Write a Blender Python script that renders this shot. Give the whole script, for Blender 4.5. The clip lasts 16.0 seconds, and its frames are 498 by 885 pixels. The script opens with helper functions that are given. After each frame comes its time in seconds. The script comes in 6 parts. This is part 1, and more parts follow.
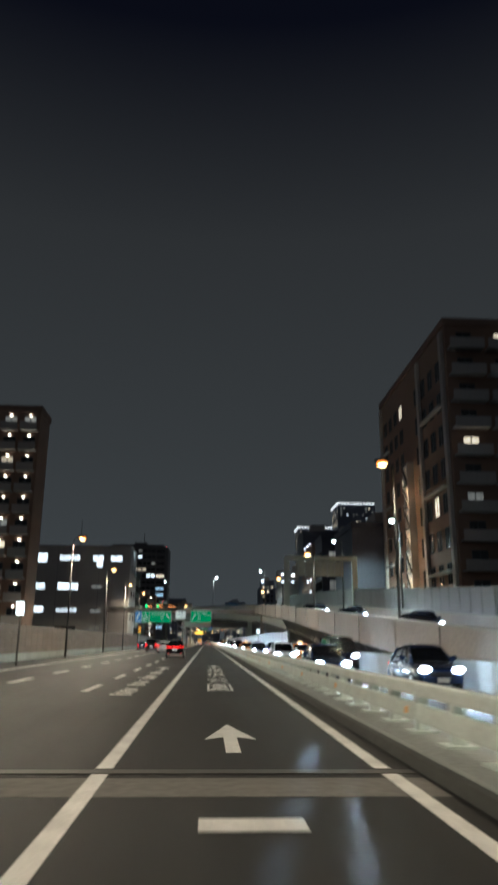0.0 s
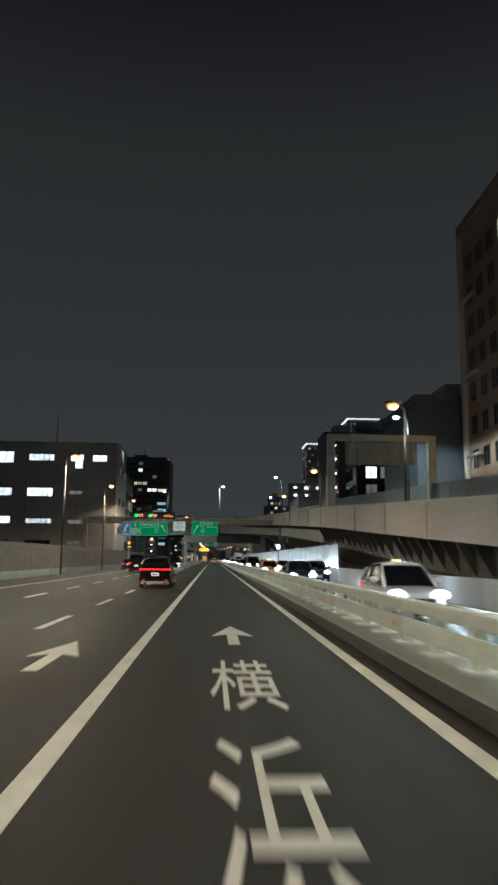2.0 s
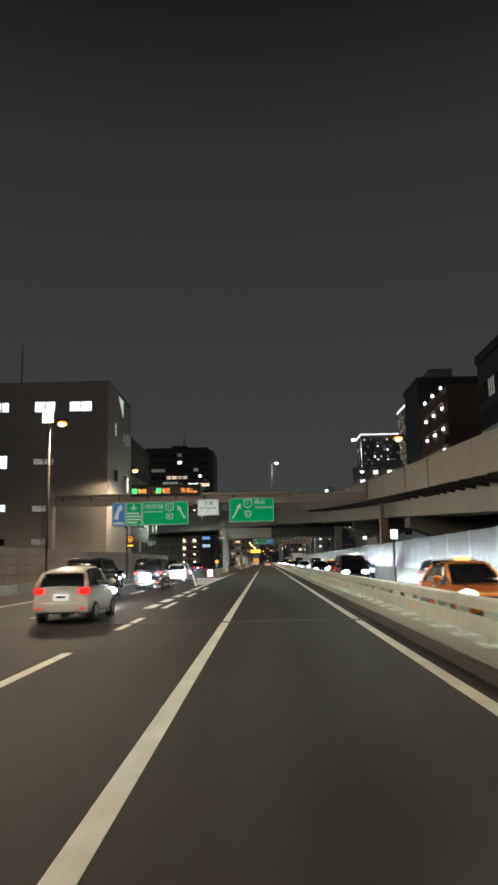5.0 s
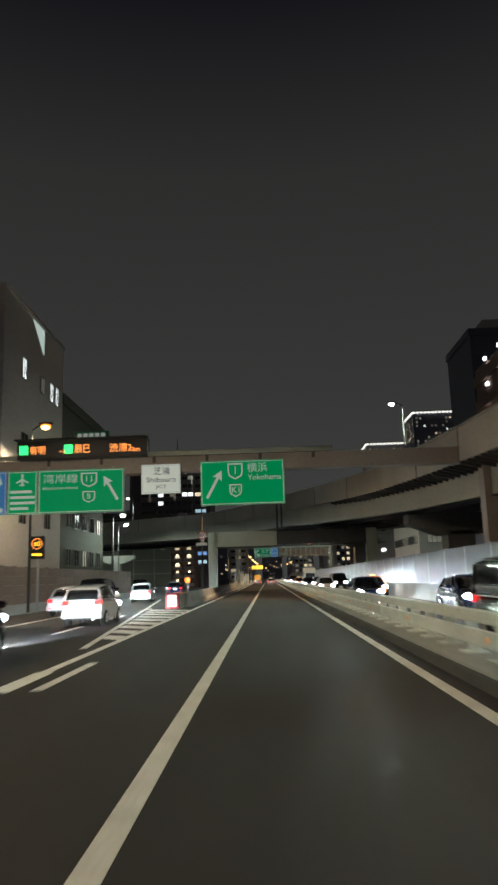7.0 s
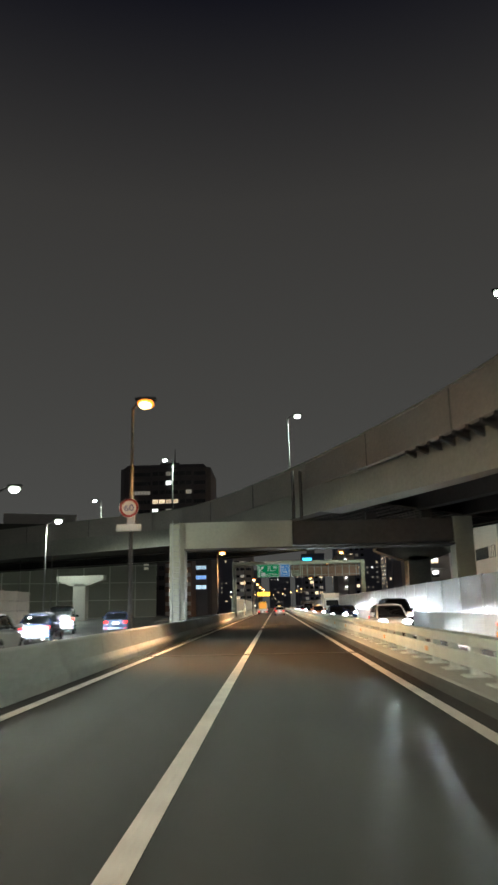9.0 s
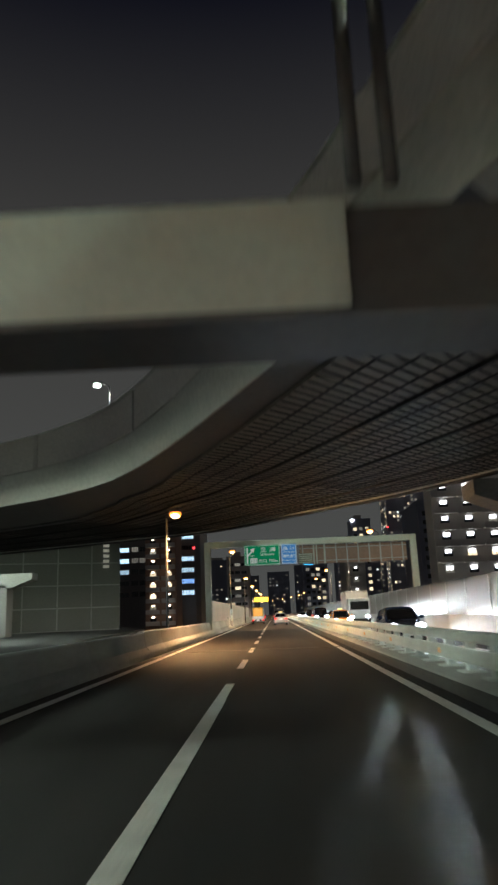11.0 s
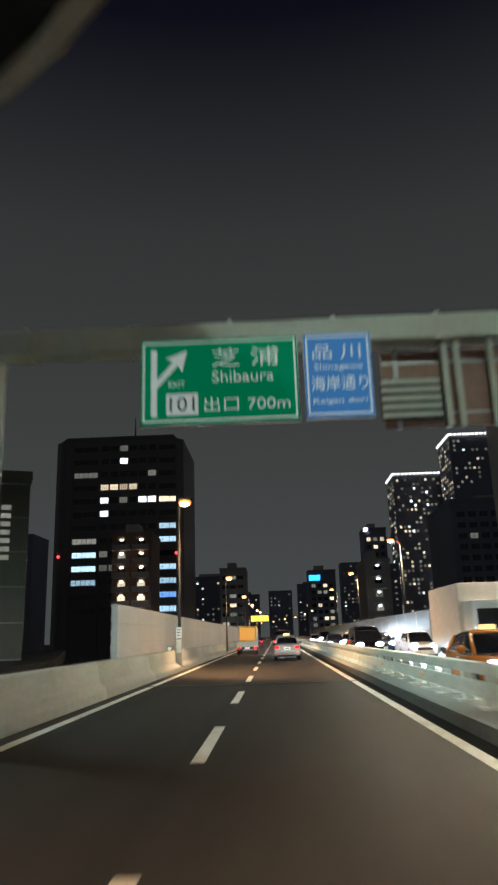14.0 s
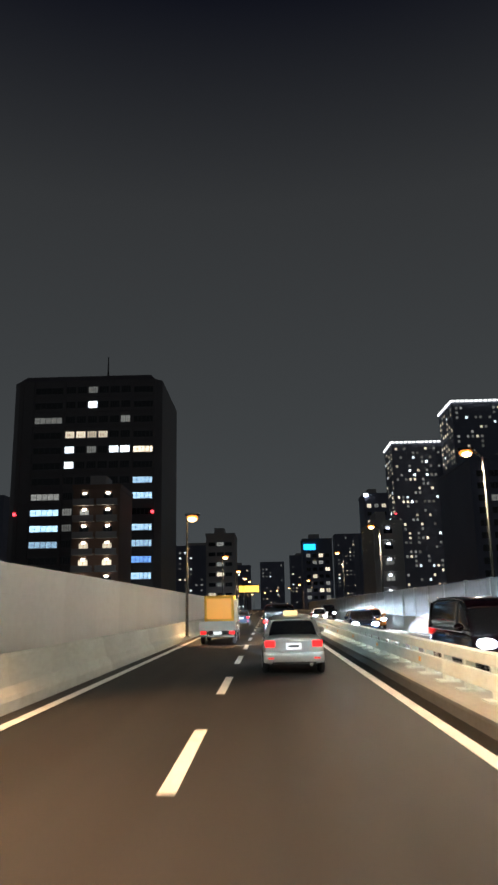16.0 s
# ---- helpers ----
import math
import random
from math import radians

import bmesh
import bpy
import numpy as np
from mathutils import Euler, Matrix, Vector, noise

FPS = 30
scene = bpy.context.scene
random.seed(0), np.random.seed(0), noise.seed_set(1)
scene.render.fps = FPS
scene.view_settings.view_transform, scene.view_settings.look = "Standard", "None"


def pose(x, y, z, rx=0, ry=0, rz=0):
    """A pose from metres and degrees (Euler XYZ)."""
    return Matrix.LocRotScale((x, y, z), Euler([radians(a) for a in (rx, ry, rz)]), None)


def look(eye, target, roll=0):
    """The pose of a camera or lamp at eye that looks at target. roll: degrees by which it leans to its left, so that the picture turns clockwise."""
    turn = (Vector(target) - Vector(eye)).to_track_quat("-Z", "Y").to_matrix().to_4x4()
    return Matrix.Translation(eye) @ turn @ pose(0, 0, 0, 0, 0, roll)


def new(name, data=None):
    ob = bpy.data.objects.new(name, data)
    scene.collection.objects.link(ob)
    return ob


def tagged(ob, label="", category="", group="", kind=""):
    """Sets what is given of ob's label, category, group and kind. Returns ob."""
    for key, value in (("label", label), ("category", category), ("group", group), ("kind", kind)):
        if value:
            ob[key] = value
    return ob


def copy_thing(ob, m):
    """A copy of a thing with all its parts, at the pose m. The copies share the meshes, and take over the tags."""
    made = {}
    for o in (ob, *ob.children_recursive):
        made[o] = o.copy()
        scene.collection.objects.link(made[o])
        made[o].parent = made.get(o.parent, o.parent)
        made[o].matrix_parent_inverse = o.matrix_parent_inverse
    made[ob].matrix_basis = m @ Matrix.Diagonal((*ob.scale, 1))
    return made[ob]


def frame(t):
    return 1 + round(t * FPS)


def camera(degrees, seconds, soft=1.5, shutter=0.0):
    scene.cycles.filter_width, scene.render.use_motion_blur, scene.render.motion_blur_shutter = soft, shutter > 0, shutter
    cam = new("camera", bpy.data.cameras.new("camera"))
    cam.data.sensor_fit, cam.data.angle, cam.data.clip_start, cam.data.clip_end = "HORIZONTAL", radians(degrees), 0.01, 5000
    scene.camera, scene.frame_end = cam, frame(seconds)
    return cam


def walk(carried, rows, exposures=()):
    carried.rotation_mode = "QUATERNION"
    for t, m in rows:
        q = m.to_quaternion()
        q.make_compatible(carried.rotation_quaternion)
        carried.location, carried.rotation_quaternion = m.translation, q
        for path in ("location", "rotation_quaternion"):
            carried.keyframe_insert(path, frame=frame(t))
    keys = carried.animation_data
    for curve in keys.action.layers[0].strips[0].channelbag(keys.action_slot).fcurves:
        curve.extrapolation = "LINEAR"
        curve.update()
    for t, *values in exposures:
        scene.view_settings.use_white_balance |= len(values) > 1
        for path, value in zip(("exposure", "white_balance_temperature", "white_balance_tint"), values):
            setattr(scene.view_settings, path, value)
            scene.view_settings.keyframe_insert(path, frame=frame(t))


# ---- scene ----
cam = camera(38.5, 16.0, soft=2.7, shutter=0.5)
PATH = [
    (0, (1.238, -1.342, 1.541), (1.343, 0.581, 2.079), 0.5),
    (0.5, (1.333, 6.708, 1.558), (1.436, 8.671, 1.923), 1.1),
    (1, (1.344, 14.39, 1.555), (1.443, 16.358, 1.899), 1.7),
    (1.5, (1.331, 22.05, 1.572), (1.432, 24.021, 1.897), 1.0),
    (2, (1.286, 30.091, 1.58), (1.382, 32.062, 1.902), 0.6),
    (2.5, (1.218, 37.913, 1.561), (1.307, 39.881, 1.903), 0.2),
    (3, (1.089, 45.715, 1.566), (1.15, 47.684, 1.91), 0.1),
    (3.5, (0.96, 53.71, 1.505), (0.976, 55.68, 1.849), 1.0),
    (4, (1.031, 62.37, 1.596), (0.998, 64.342, 1.928), -1.4),
    (4.2, (1.081, 65.473, 1.624), (1.046, 67.445, 1.957), -1.0),
    (6.3, (1.073, 96.445, 1.538), (1.043, 98.419, 1.855), -1.7),
    (6.5, (1.051, 99.638, 1.55), (1.025, 101.611, 1.874), -1.8),
    (7, (1.054, 107.779, 1.594), (1.014, 109.743, 1.968), -1.8),
    (7.5, (1.052, 115.934, 1.55), (0.992, 117.893, 1.95), -1.0),
    (8, (1.048, 123.973, 1.539), (0.985, 125.929, 1.953), -0.8),
    (8.5, (1.056, 132.101, 1.558), (0.995, 134.054, 1.983), -1.3),
    (9, (1.007, 140.703, 1.538), (0.946, 142.651, 1.987), -1.3),
    (9.5, (1.011, 148.588, 1.529), (0.939, 150.535, 1.981), -0.4),
    (9.7, (1.027, 151.999, 1.515), (0.951, 153.945, 1.969), -0.9),
    (11.8, (1.003, 187.569, 1.374), (0.956, 189.507, 1.862), -2.5),
    (12, (1.024, 190.866, 1.371), (0.966, 192.803, 1.867), -2.2),
    (12.5, (0.95, 197.045, 1.453), (0.891, 198.976, 1.97), -2.2),
    (13, (0.971, 203.71, 1.45), (0.915, 205.64, 1.974), -2.7),
    (13.5, (0.988, 210.545, 1.499), (0.937, 212.474, 2.026), -2.7),
    (14, (1.045, 216.845, 1.509), (0.989, 218.774, 2.033), -1.8),
    (14.5, (0.951, 224.361, 1.585), (0.895, 226.296, 2.091), -1.9),
    (15, (0.893, 230.792, 1.612), (0.836, 232.736, 2.079), -1.7),
    (15.5, (0.848, 237.236, 1.598), (0.795, 239.182, 2.054), -1.7),
    (16, (1.009, 243.259, 1.725), (0.968, 245.207, 2.176), -1.1),
]
walk(cam, [(t, look(eye, to, roll)) for t, eye, to, roll in PATH],
     [(0.0, -0.1, 5450, 8), (0.5, -0.05, 5500, 9), (1.5, -0.15, 5400, 7), (2.0, -0.4, 5600, 7), (2.5, 0.05, 6100, 12), (3.2, 0.1, 6000, 11), (4.0, 0.05, 6250, 12), (6.5, -0.2, 6200, 9), (7.5, -0.25, 6500, 12),
      (8.5, 0.1, 6700, 13), (9.0, 0.35, 6500, 13), (9.5, 0.4, 6600, 13), (12.0, 0.3, 6100, 12), (12.7, 0.4, 6000, 12), (13.0, 0.3, 5300, 9), (13.5, 0.2, 5200, 6), (14.0, 0.2, 6000, 10), (14.5, 0.2, 6000, 11),
      (15.0, 0.1, 5800, 11), (15.5, 0.2, 5800, 11), (16.0, 0.2, 5700, 10)])

# ---- world: night sky over a lit city ----
world = bpy.data.worlds.new("night_sky")
scene.world = world
world.use_nodes = True
wn = world.node_tree
wn.nodes.clear()
w_out = wn.nodes.new("ShaderNodeOutputWorld")
w_bg = wn.nodes.new("ShaderNodeBackground")
w_tc = wn.nodes.new("ShaderNodeTexCoord")
w_sep = wn.nodes.new("ShaderNodeSeparateXYZ")
w_ramp = wn.nodes.new("ShaderNodeValToRGB")
w_ramp.color_ramp.elements[0].position = 0.0
w_ramp.color_ramp.elements[0].color = (0.058, 0.060, 0.056, 1)
w_ramp.color_ramp.elements[1].position = 0.72
w_ramp.color_ramp.elements[1].color = (0.0035, 0.0038, 0.007, 1)
w_mid = w_ramp.color_ramp.elements.new(0.25)
w_mid.color = (0.044, 0.0445, 0.041, 1)
w_high = w_ramp.color_ramp.elements.new(0.52)
w_high.color = (0.0305, 0.030, 0.028, 1)
w_bg.inputs["Strength"].default_value = 1.0
wn.links.new(w_tc.outputs["Generated"], w_sep.inputs[0])
wn.links.new(w_sep.outputs["Z"], w_ramp.inputs["Fac"])
wn.links.new(w_ramp.outputs["Color"], w_bg.inputs["Color"])
wn.links.new(w_bg.outputs[0], w_out.inputs[0])

SODIUM = (1.0, 0.76, 0.48)
DEEP = (1.0, 0.52, 0.21)
COOL = (0.84, 1.0, 0.82)
XENON = (0.80, 0.93, 1.0)
SODIUM_W, DEEP_W, COOL_W, HEAD_W = 4400.0, 5600.0, 5200.0, 13000.0

# ---- materials ----
def mat(name, base, rough=0.7, metal=0.0, grain=8.0, vary=0.25, coarse=0.5, bump=0.15, spec=0.5, island=0.0):
    """Base colour broken up by a fine grain and by large stains, with a fine relief."""
    m = bpy.data.materials.new(name)
    m.use_nodes = True
    nt = m.node_tree
    p = nt.nodes["Principled BSDF"]
    tc = nt.nodes.new("ShaderNodeTexCoord")
    n1 = nt.nodes.new("ShaderNodeTexNoise")
    n1.inputs["Scale"].default_value = grain
    n1.inputs["Detail"].default_value = 6
    n2 = nt.nodes.new("ShaderNodeTexNoise")
    n2.inputs["Scale"].default_value = coarse
    n2.inputs["Detail"].default_value = 4
    add = nt.nodes.new("ShaderNodeMath")
    add.operation = "ADD"
    rng = nt.nodes.new("ShaderNodeMapRange")
    rng.inputs[1].default_value, rng.inputs[2].default_value = 0.6, 1.4
    rng.inputs[3].default_value, rng.inputs[4].default_value = 1 - vary, 1 + vary
    mul = nt.nodes.new("ShaderNodeVectorMath")
    mul.operation = "MULTIPLY"
    mul.inputs[0].default_value = base
    nt.links.new(tc.outputs["Object"], n1.inputs["Vector"])
    nt.links.new(tc.outputs["Object"], n2.inputs["Vector"])
    nt.links.new(n1.outputs[0], add.inputs[0])
    nt.links.new(n2.outputs[0], add.inputs[1])
    nt.links.new(add.outputs[0], rng.inputs[0])
    last = rng.outputs[0]
    if island:
        info = nt.nodes.new("ShaderNodeObjectInfo")
        r2 = nt.nodes.new("ShaderNodeMapRange")
        r2.inputs[3].default_value, r2.inputs[4].default_value = 1 - island, 1 + island
        m2 = nt.nodes.new("ShaderNodeMath")
        m2.operation = "MULTIPLY"
        nt.links.new(info.outputs["Random"], r2.inputs[0])
        nt.links.new(r2.outputs[0], m2.inputs[0])
        nt.links.new(last, m2.inputs[1])
        last = m2.outputs[0]
    nt.links.new(last, mul.inputs[1])
    nt.links.new(mul.outputs[0], p.inputs["Base Color"])
    rr = nt.nodes.new("ShaderNodeMapRange")
    rr.inputs[3].default_value, rr.inputs[4].default_value = max(0.02, rough - 0.12), min(1, rough + 0.12)
    nt.links.new(n2.outputs[0], rr.inputs[0])
    nt.links.new(rr.outputs[0], p.inputs["Roughness"])
    p.inputs["Metallic"].default_value = metal
    p.inputs["Specular IOR Level"].default_value = spec
    if bump:
        b = nt.nodes.new("ShaderNodeBump")
        b.inputs["Strength"].default_value = bump
        b.inputs["Distance"].default_value = 0.02
        nt.links.new(n1.outputs[0], b.inputs["Height"])
        nt.links.new(b.outputs[0], p.inputs["Normal"])
    return m


def glow(name, col, strength, vary=0.0):
    m = bpy.data.materials.new(name)
    m.use_nodes = True
    nt = m.node_tree
    p = nt.nodes["Principled BSDF"]
    p.inputs["Base Color"].default_value = (*[min(0.8, c * 0.6 + 0.015) for c in col], 1)
    p.inputs["Roughness"].default_value = 0.3
    p.inputs["Emission Color"].default_value = (*col, 1)
    p.inputs["Emission Strength"].default_value = strength
    if vary:
        info = nt.nodes.new("ShaderNodeObjectInfo")
        tc = nt.nodes.new("ShaderNodeTexCoord")
        n = nt.nodes.new("ShaderNodeTexNoise")
        n.inputs["Scale"].default_value = 2.2
        r = nt.nodes.new("ShaderNodeMapRange")
        r.inputs[3].default_value, r.inputs[4].default_value = strength * (1 - vary), strength * (1 + vary)
        k = nt.nodes.new("ShaderNodeMath")
        k.operation = "MULTIPLY"
        s = nt.nodes.new("ShaderNodeMapRange")
        s.inputs[1].default_value, s.inputs[2].default_value = 0.3, 0.7
        s.inputs[3].default_value, s.inputs[4].default_value = 0.4, 1.5
        nt.links.new(info.outputs["Random"], r.inputs[0])
        nt.links.new(tc.outputs["Object"], n.inputs["Vector"])
        nt.links.new(n.outputs[0], s.inputs[0])
        nt.links.new(r.outputs[0], k.inputs[0])
        nt.links.new(s.outputs[0], k.inputs[1])
        nt.links.new(k.outputs[0], p.inputs["Emission Strength"])
    return m


def asphalt_mat():
    m = mat("asphalt", (0.031, 0.0305, 0.030), 0.63, grain=60, vary=0.4, coarse=0.12, bump=0.5, spec=0.26)
    nt = m.node_tree
    p = nt.nodes["Principled BSDF"]
    src = p.inputs["Base Color"].links[0].from_socket
    tc = nt.nodes.new("ShaderNodeTexCoord")
    mp = nt.nodes.new("ShaderNodeMapping")
    mp.inputs["Scale"].default_value = (1.1, 0.03, 1)
    n = nt.nodes.new("ShaderNodeTexNoise")
    n.inputs["Scale"].default_value = 1.3
    n.inputs["Detail"].default_value = 5
    r = nt.nodes.new("ShaderNodeMapRange")
    r.inputs[1].default_value, r.inputs[2].default_value = 0.3, 0.7
    r.inputs[3].default_value, r.inputs[4].default_value = 0.7, 1.3
    mul = nt.nodes.new("ShaderNodeVectorMath")
    mul.operation = "MULTIPLY"
    nt.links.new(tc.outputs["Object"], mp.inputs[0])
    nt.links.new(mp.outputs[0], n.inputs["Vector"])
    nt.links.new(n.outputs[0], r.inputs[0])
    nt.links.new(src, mul.inputs[0])
    nt.links.new(r.outputs[0], mul.inputs[1])
    nt.links.new(mul.outputs[0], p.inputs["Base Color"])
    return m


def wall_glass():
    m = mat("noise_wall_panel", (0.135, 0.138, 0.135), 0.4, grain=3, vary=0.15, coarse=0.6, bump=0.05)
    return m


ASPHALT = asphalt_mat()
PAINT = mat("road_paint", (0.86, 0.87, 0.84), 0.6, grain=30, vary=0.28, coarse=1.5, bump=0.3)
CONCRETE = mat("concrete", (0.50, 0.54, 0.52), 0.85, grain=9, vary=0.22, coarse=0.35, bump=0.25, island=0.1)
CONCRETE_D = mat("weathered_concrete", (0.20, 0.195, 0.18), 0.88, grain=6, vary=0.3, coarse=0.3, bump=0.3, island=0.12)
# Dark brown carries the shade of the girder span no lamp reaches.
GIRDER_SHADED = mat("shaded_girder_steel", (0.13, 0.115, 0.10), 0.6, grain=5, vary=0.25, coarse=0.4, bump=0.1)
PARAPET = mat("ramp_parapet_concrete", (0.47, 0.44, 0.39), 0.85, grain=7, vary=0.2, coarse=0.25, bump=0.25)
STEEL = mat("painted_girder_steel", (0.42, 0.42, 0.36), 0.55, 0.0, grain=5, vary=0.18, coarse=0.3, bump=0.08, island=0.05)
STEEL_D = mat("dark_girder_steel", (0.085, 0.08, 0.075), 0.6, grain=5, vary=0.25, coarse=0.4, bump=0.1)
RAILW = mat("white_rail_paint", (0.78, 0.86, 0.82), 0.5, grain=12, vary=0.18, coarse=0.8, bump=0.1, island=0.08)
GALV = mat("galvanised_steel", (0.45, 0.46, 0.46), 0.42, 0.6, grain=14, vary=0.15, coarse=1.5, bump=0.05)
BARRIER = mat("barrier_panel", (0.22, 0.225, 0.22), 0.6, grain=6, vary=0.15, coarse=0.5, bump=0.08, island=0.08)
CREAM = mat("cream_gantry_paint", (0.48, 0.50, 0.42), 0.5, grain=6, vary=0.12, coarse=0.5, bump=0.05)
PINKB = mat("beige_gantry_paint", (0.33, 0.28, 0.25), 0.55, grain=6, vary=0.14, coarse=0.5, bump=0.05)
PANEL = wall_glass()
WHITEW = mat("pale_wall_panel", (0.62, 0.64, 0.64), 0.36, grain=4, vary=0.12, coarse=0.35, bump=0.06, island=0.06)
BROWNW = mat("brown_tile_facade", (0.30, 0.19, 0.14), 0.75, grain=6, vary=0.2, coarse=0.2, bump=0.1)
OLIVEW = mat("olive_facade", (0.085, 0.085, 0.07), 0.8, grain=4, vary=0.2, coarse=0.15, bump=0.1)
GREYW = mat("grey_plaster_facade", (0.54, 0.50, 0.47), 0.85, grain=4, vary=0.16, coarse=0.12, bump=0.1)
DARKW = mat("dark_facade", (0.095, 0.10, 0.135), 0.5, grain=3, vary=0.25, coarse=0.1, bump=0.05)
PALEW = mat("pale_facade", (0.52, 0.50, 0.47), 0.8, grain=4, vary=0.14, coarse=0.2, bump=0.08)
GLASSD = mat("dark_window_glass", (0.02, 0.022, 0.026), 0.08, grain=2, vary=0.2, coarse=0.5, bump=0.0)
FRAMEM = mat("window_frame", (0.12, 0.12, 0.12), 0.45, 0.3, grain=10, vary=0.15, bump=0.0)
GROUNDM = mat("city_ground", (0.05, 0.05, 0.048), 0.9, grain=2, vary=0.4, coarse=0.02, bump=0.2)
RUBBER = mat("black_rubber", (0.02, 0.02, 0.02), 0.8, grain=20, vary=0.2, bump=0.2)
ALLOY = mat("alloy_rim", (0.55, 0.55, 0.56), 0.3, 0.9, grain=10, vary=0.1, bump=0.0)
PLASTIC = mat("black_plastic", (0.025, 0.025, 0.027), 0.45, grain=15, vary=0.2, bump=0.05)
CARGLASS = mat("tinted_car_glass", (0.012, 0.013, 0.015), 0.05, grain=2, vary=0.1, bump=0.0, spec=0.8)
GREEN_S = mat("green_sign_sheeting", (0.0, 0.20, 0.075), 0.45, grain=5, vary=0.1, bump=0.0)
WHITE_S = mat("white_sign_sheeting", (0.80, 0.82, 0.78), 0.45, grain=5, vary=0.06, bump=0.0)
PLANKW = mat("brown_barrier_plank", (0.25, 0.20, 0.165), 0.6, grain=5, vary=0.22, coarse=0.4, bump=0.1, island=0.12)
KERBF = mat("shaded_kerb_face", (0.085, 0.09, 0.085), 0.8, grain=9, vary=0.35, coarse=0.5, bump=0.3)
# Lighter blue for far buildings: the haze is put into the facade colour.
FARW = mat("haze_tinted_facade", (0.24, 0.25, 0.32), 0.7, grain=3, vary=0.2, coarse=0.1, bump=0.05)
UMBERW = mat("umber_tower_facade", (0.17, 0.15, 0.15), 0.5, grain=3, vary=0.2, coarse=0.1, bump=0.05)


def sheeting(name, col, lit):
    """Sign face with a glow put in for the headlight it would return."""
    m = mat(name, [c * 0.4 for c in col], 0.5, grain=3, vary=0.1, coarse=0.4, bump=0.0, spec=0.08)
    p = m.node_tree.nodes["Principled BSDF"]
    p.inputs["Emission Color"].default_value = (*col, 1)
    p.inputs["Emission Strength"].default_value = lit
    return m


S_GREEN = sheeting("glowing_green_sign", (0.0, 0.28, 0.085), 0.65)
S_GREEN_N = sheeting("bright_green_sign", (0.0, 0.30, 0.11), 0.30)
S_BLUE = sheeting("glowing_blue_sign", (0.06, 0.22, 0.50), 0.42)
S_WHITE = sheeting("glowing_white_sign", (0.72, 0.78, 0.68), 0.55)
S_TEXT = sheeting("glowing_sign_lettering", (0.72, 0.80, 0.72), 0.34)
S_DARKTEXT = mat("dark_sign_lettering", (0.03, 0.05, 0.05), 0.5, bump=0.0)
LED_O = glow("orange_led", (1.0, 0.30, 0.06), 2.6)
LED_G = glow("green_led", (0.05, 1.0, 0.25), 1.6)
LED_Y = glow("amber_led", (1.0, 0.50, 0.03), 3.0)
HEADL = glow("headlamp_lens", (0.80, 0.92, 1.0), 30.0)
HEADC = glow("headlamp_projector", (0.88, 0.96, 1.0), 70.0)
TAIL = glow("tail_lamp_red", (1.0, 0.012, 0.009), 2.6)
for node in TAIL.node_tree.nodes:
    if node.type == "BSDF_PRINCIPLED":
        node.inputs["Base Color"].default_value = (0.2, 0.004, 0.004, 1)
        node.inputs["Specular IOR Level"].default_value = 0.2
TAILB = glow("tail_lamp_bright", (1.0, 0.012, 0.01), 5.0)
TAILD = glow("tail_lamp_dim", (1.0, 0.03, 0.02), 0.9)
# Plate glow stands in for plate lamps and returned headlight.
PLATE = glow("glowing_plate", (0.95, 0.95, 0.9), 0.9)
AMBERL = glow("amber_flasher", (1.0, 0.26, 0.012), 1.7)
BULB_O = glow("sodium_bulb", (1.0, 0.28, 0.03), 1.9)
CORE_O = glow("sodium_core", (1.0, 0.62, 0.22), 9.0)
CORE_W = glow("mercury_core", (0.95, 1.0, 0.92), 40.0)
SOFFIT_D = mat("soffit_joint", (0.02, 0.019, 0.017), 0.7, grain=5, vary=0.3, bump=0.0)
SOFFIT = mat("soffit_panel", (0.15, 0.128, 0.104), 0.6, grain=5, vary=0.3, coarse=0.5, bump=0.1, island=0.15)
POLEM = mat("lamp_pole_paint", (0.075, 0.075, 0.072), 0.55, grain=12, vary=0.15, coarse=1.0, bump=0.05)
BULB_W = glow("mercury_bulb", (0.80, 1.0, 0.78), 2.2)
W_WHITE = glow("window_white", (0.95, 1.0, 0.96), 1.6, 0.5)
W_WARM = glow("window_warm", (1.0, 0.80, 0.52), 0.9, 0.6)
W_DIM = glow("window_dim", (0.9, 0.85, 0.7), 0.16, 0.6)
BALC = glow("balcony_lamp", (1.0, 0.86, 0.62), 5.0, 0.4)
BALC_W = glow("corridor_lamp", (0.95, 0.97, 1.0), 4.0, 0.4)
CROWN = glow("crown_lighting", (1.0, 0.96, 0.85), 1.6)
BEACON = glow("red_beacon", (1.0, 0.05, 0.06), 4.0)
BLUE_AD = glow("blue_screen", (0.05, 0.55, 1.0), 2.2)
YELLOW_AD = glow("yellow_road_board", (1.0, 0.62, 0.05), 2.0)


# ---- building helpers ----
def bx(bm, x0, x1, y0, y1, z0, z1, bev=0.0):
    vs = [bm.verts.new((x, y, z)) for z in (z0, z1) for x, y in ((x0, y0), (x1, y0), (x1, y1), (x0, y1))]
    fs = [bm.faces.new([vs[i] for i in f]) for f in ((3, 2, 1, 0), (4, 5, 6, 7), (0, 1, 5, 4), (1, 2, 6, 5), (2, 3, 7, 6), (3, 0, 4, 7))]
    if bev:
        es = {e for f in fs for e in f.edges}
        bmesh.ops.bevel(bm, geom=list(es), offset=bev, segments=2, affect="EDGES", profile=0.7)
    return bm


def box(x0, x1, y0, y1, z0, z1, bev=0.0):
    return bx(bmesh.new(), x0, x1, y0, y1, z0, z1, bev)


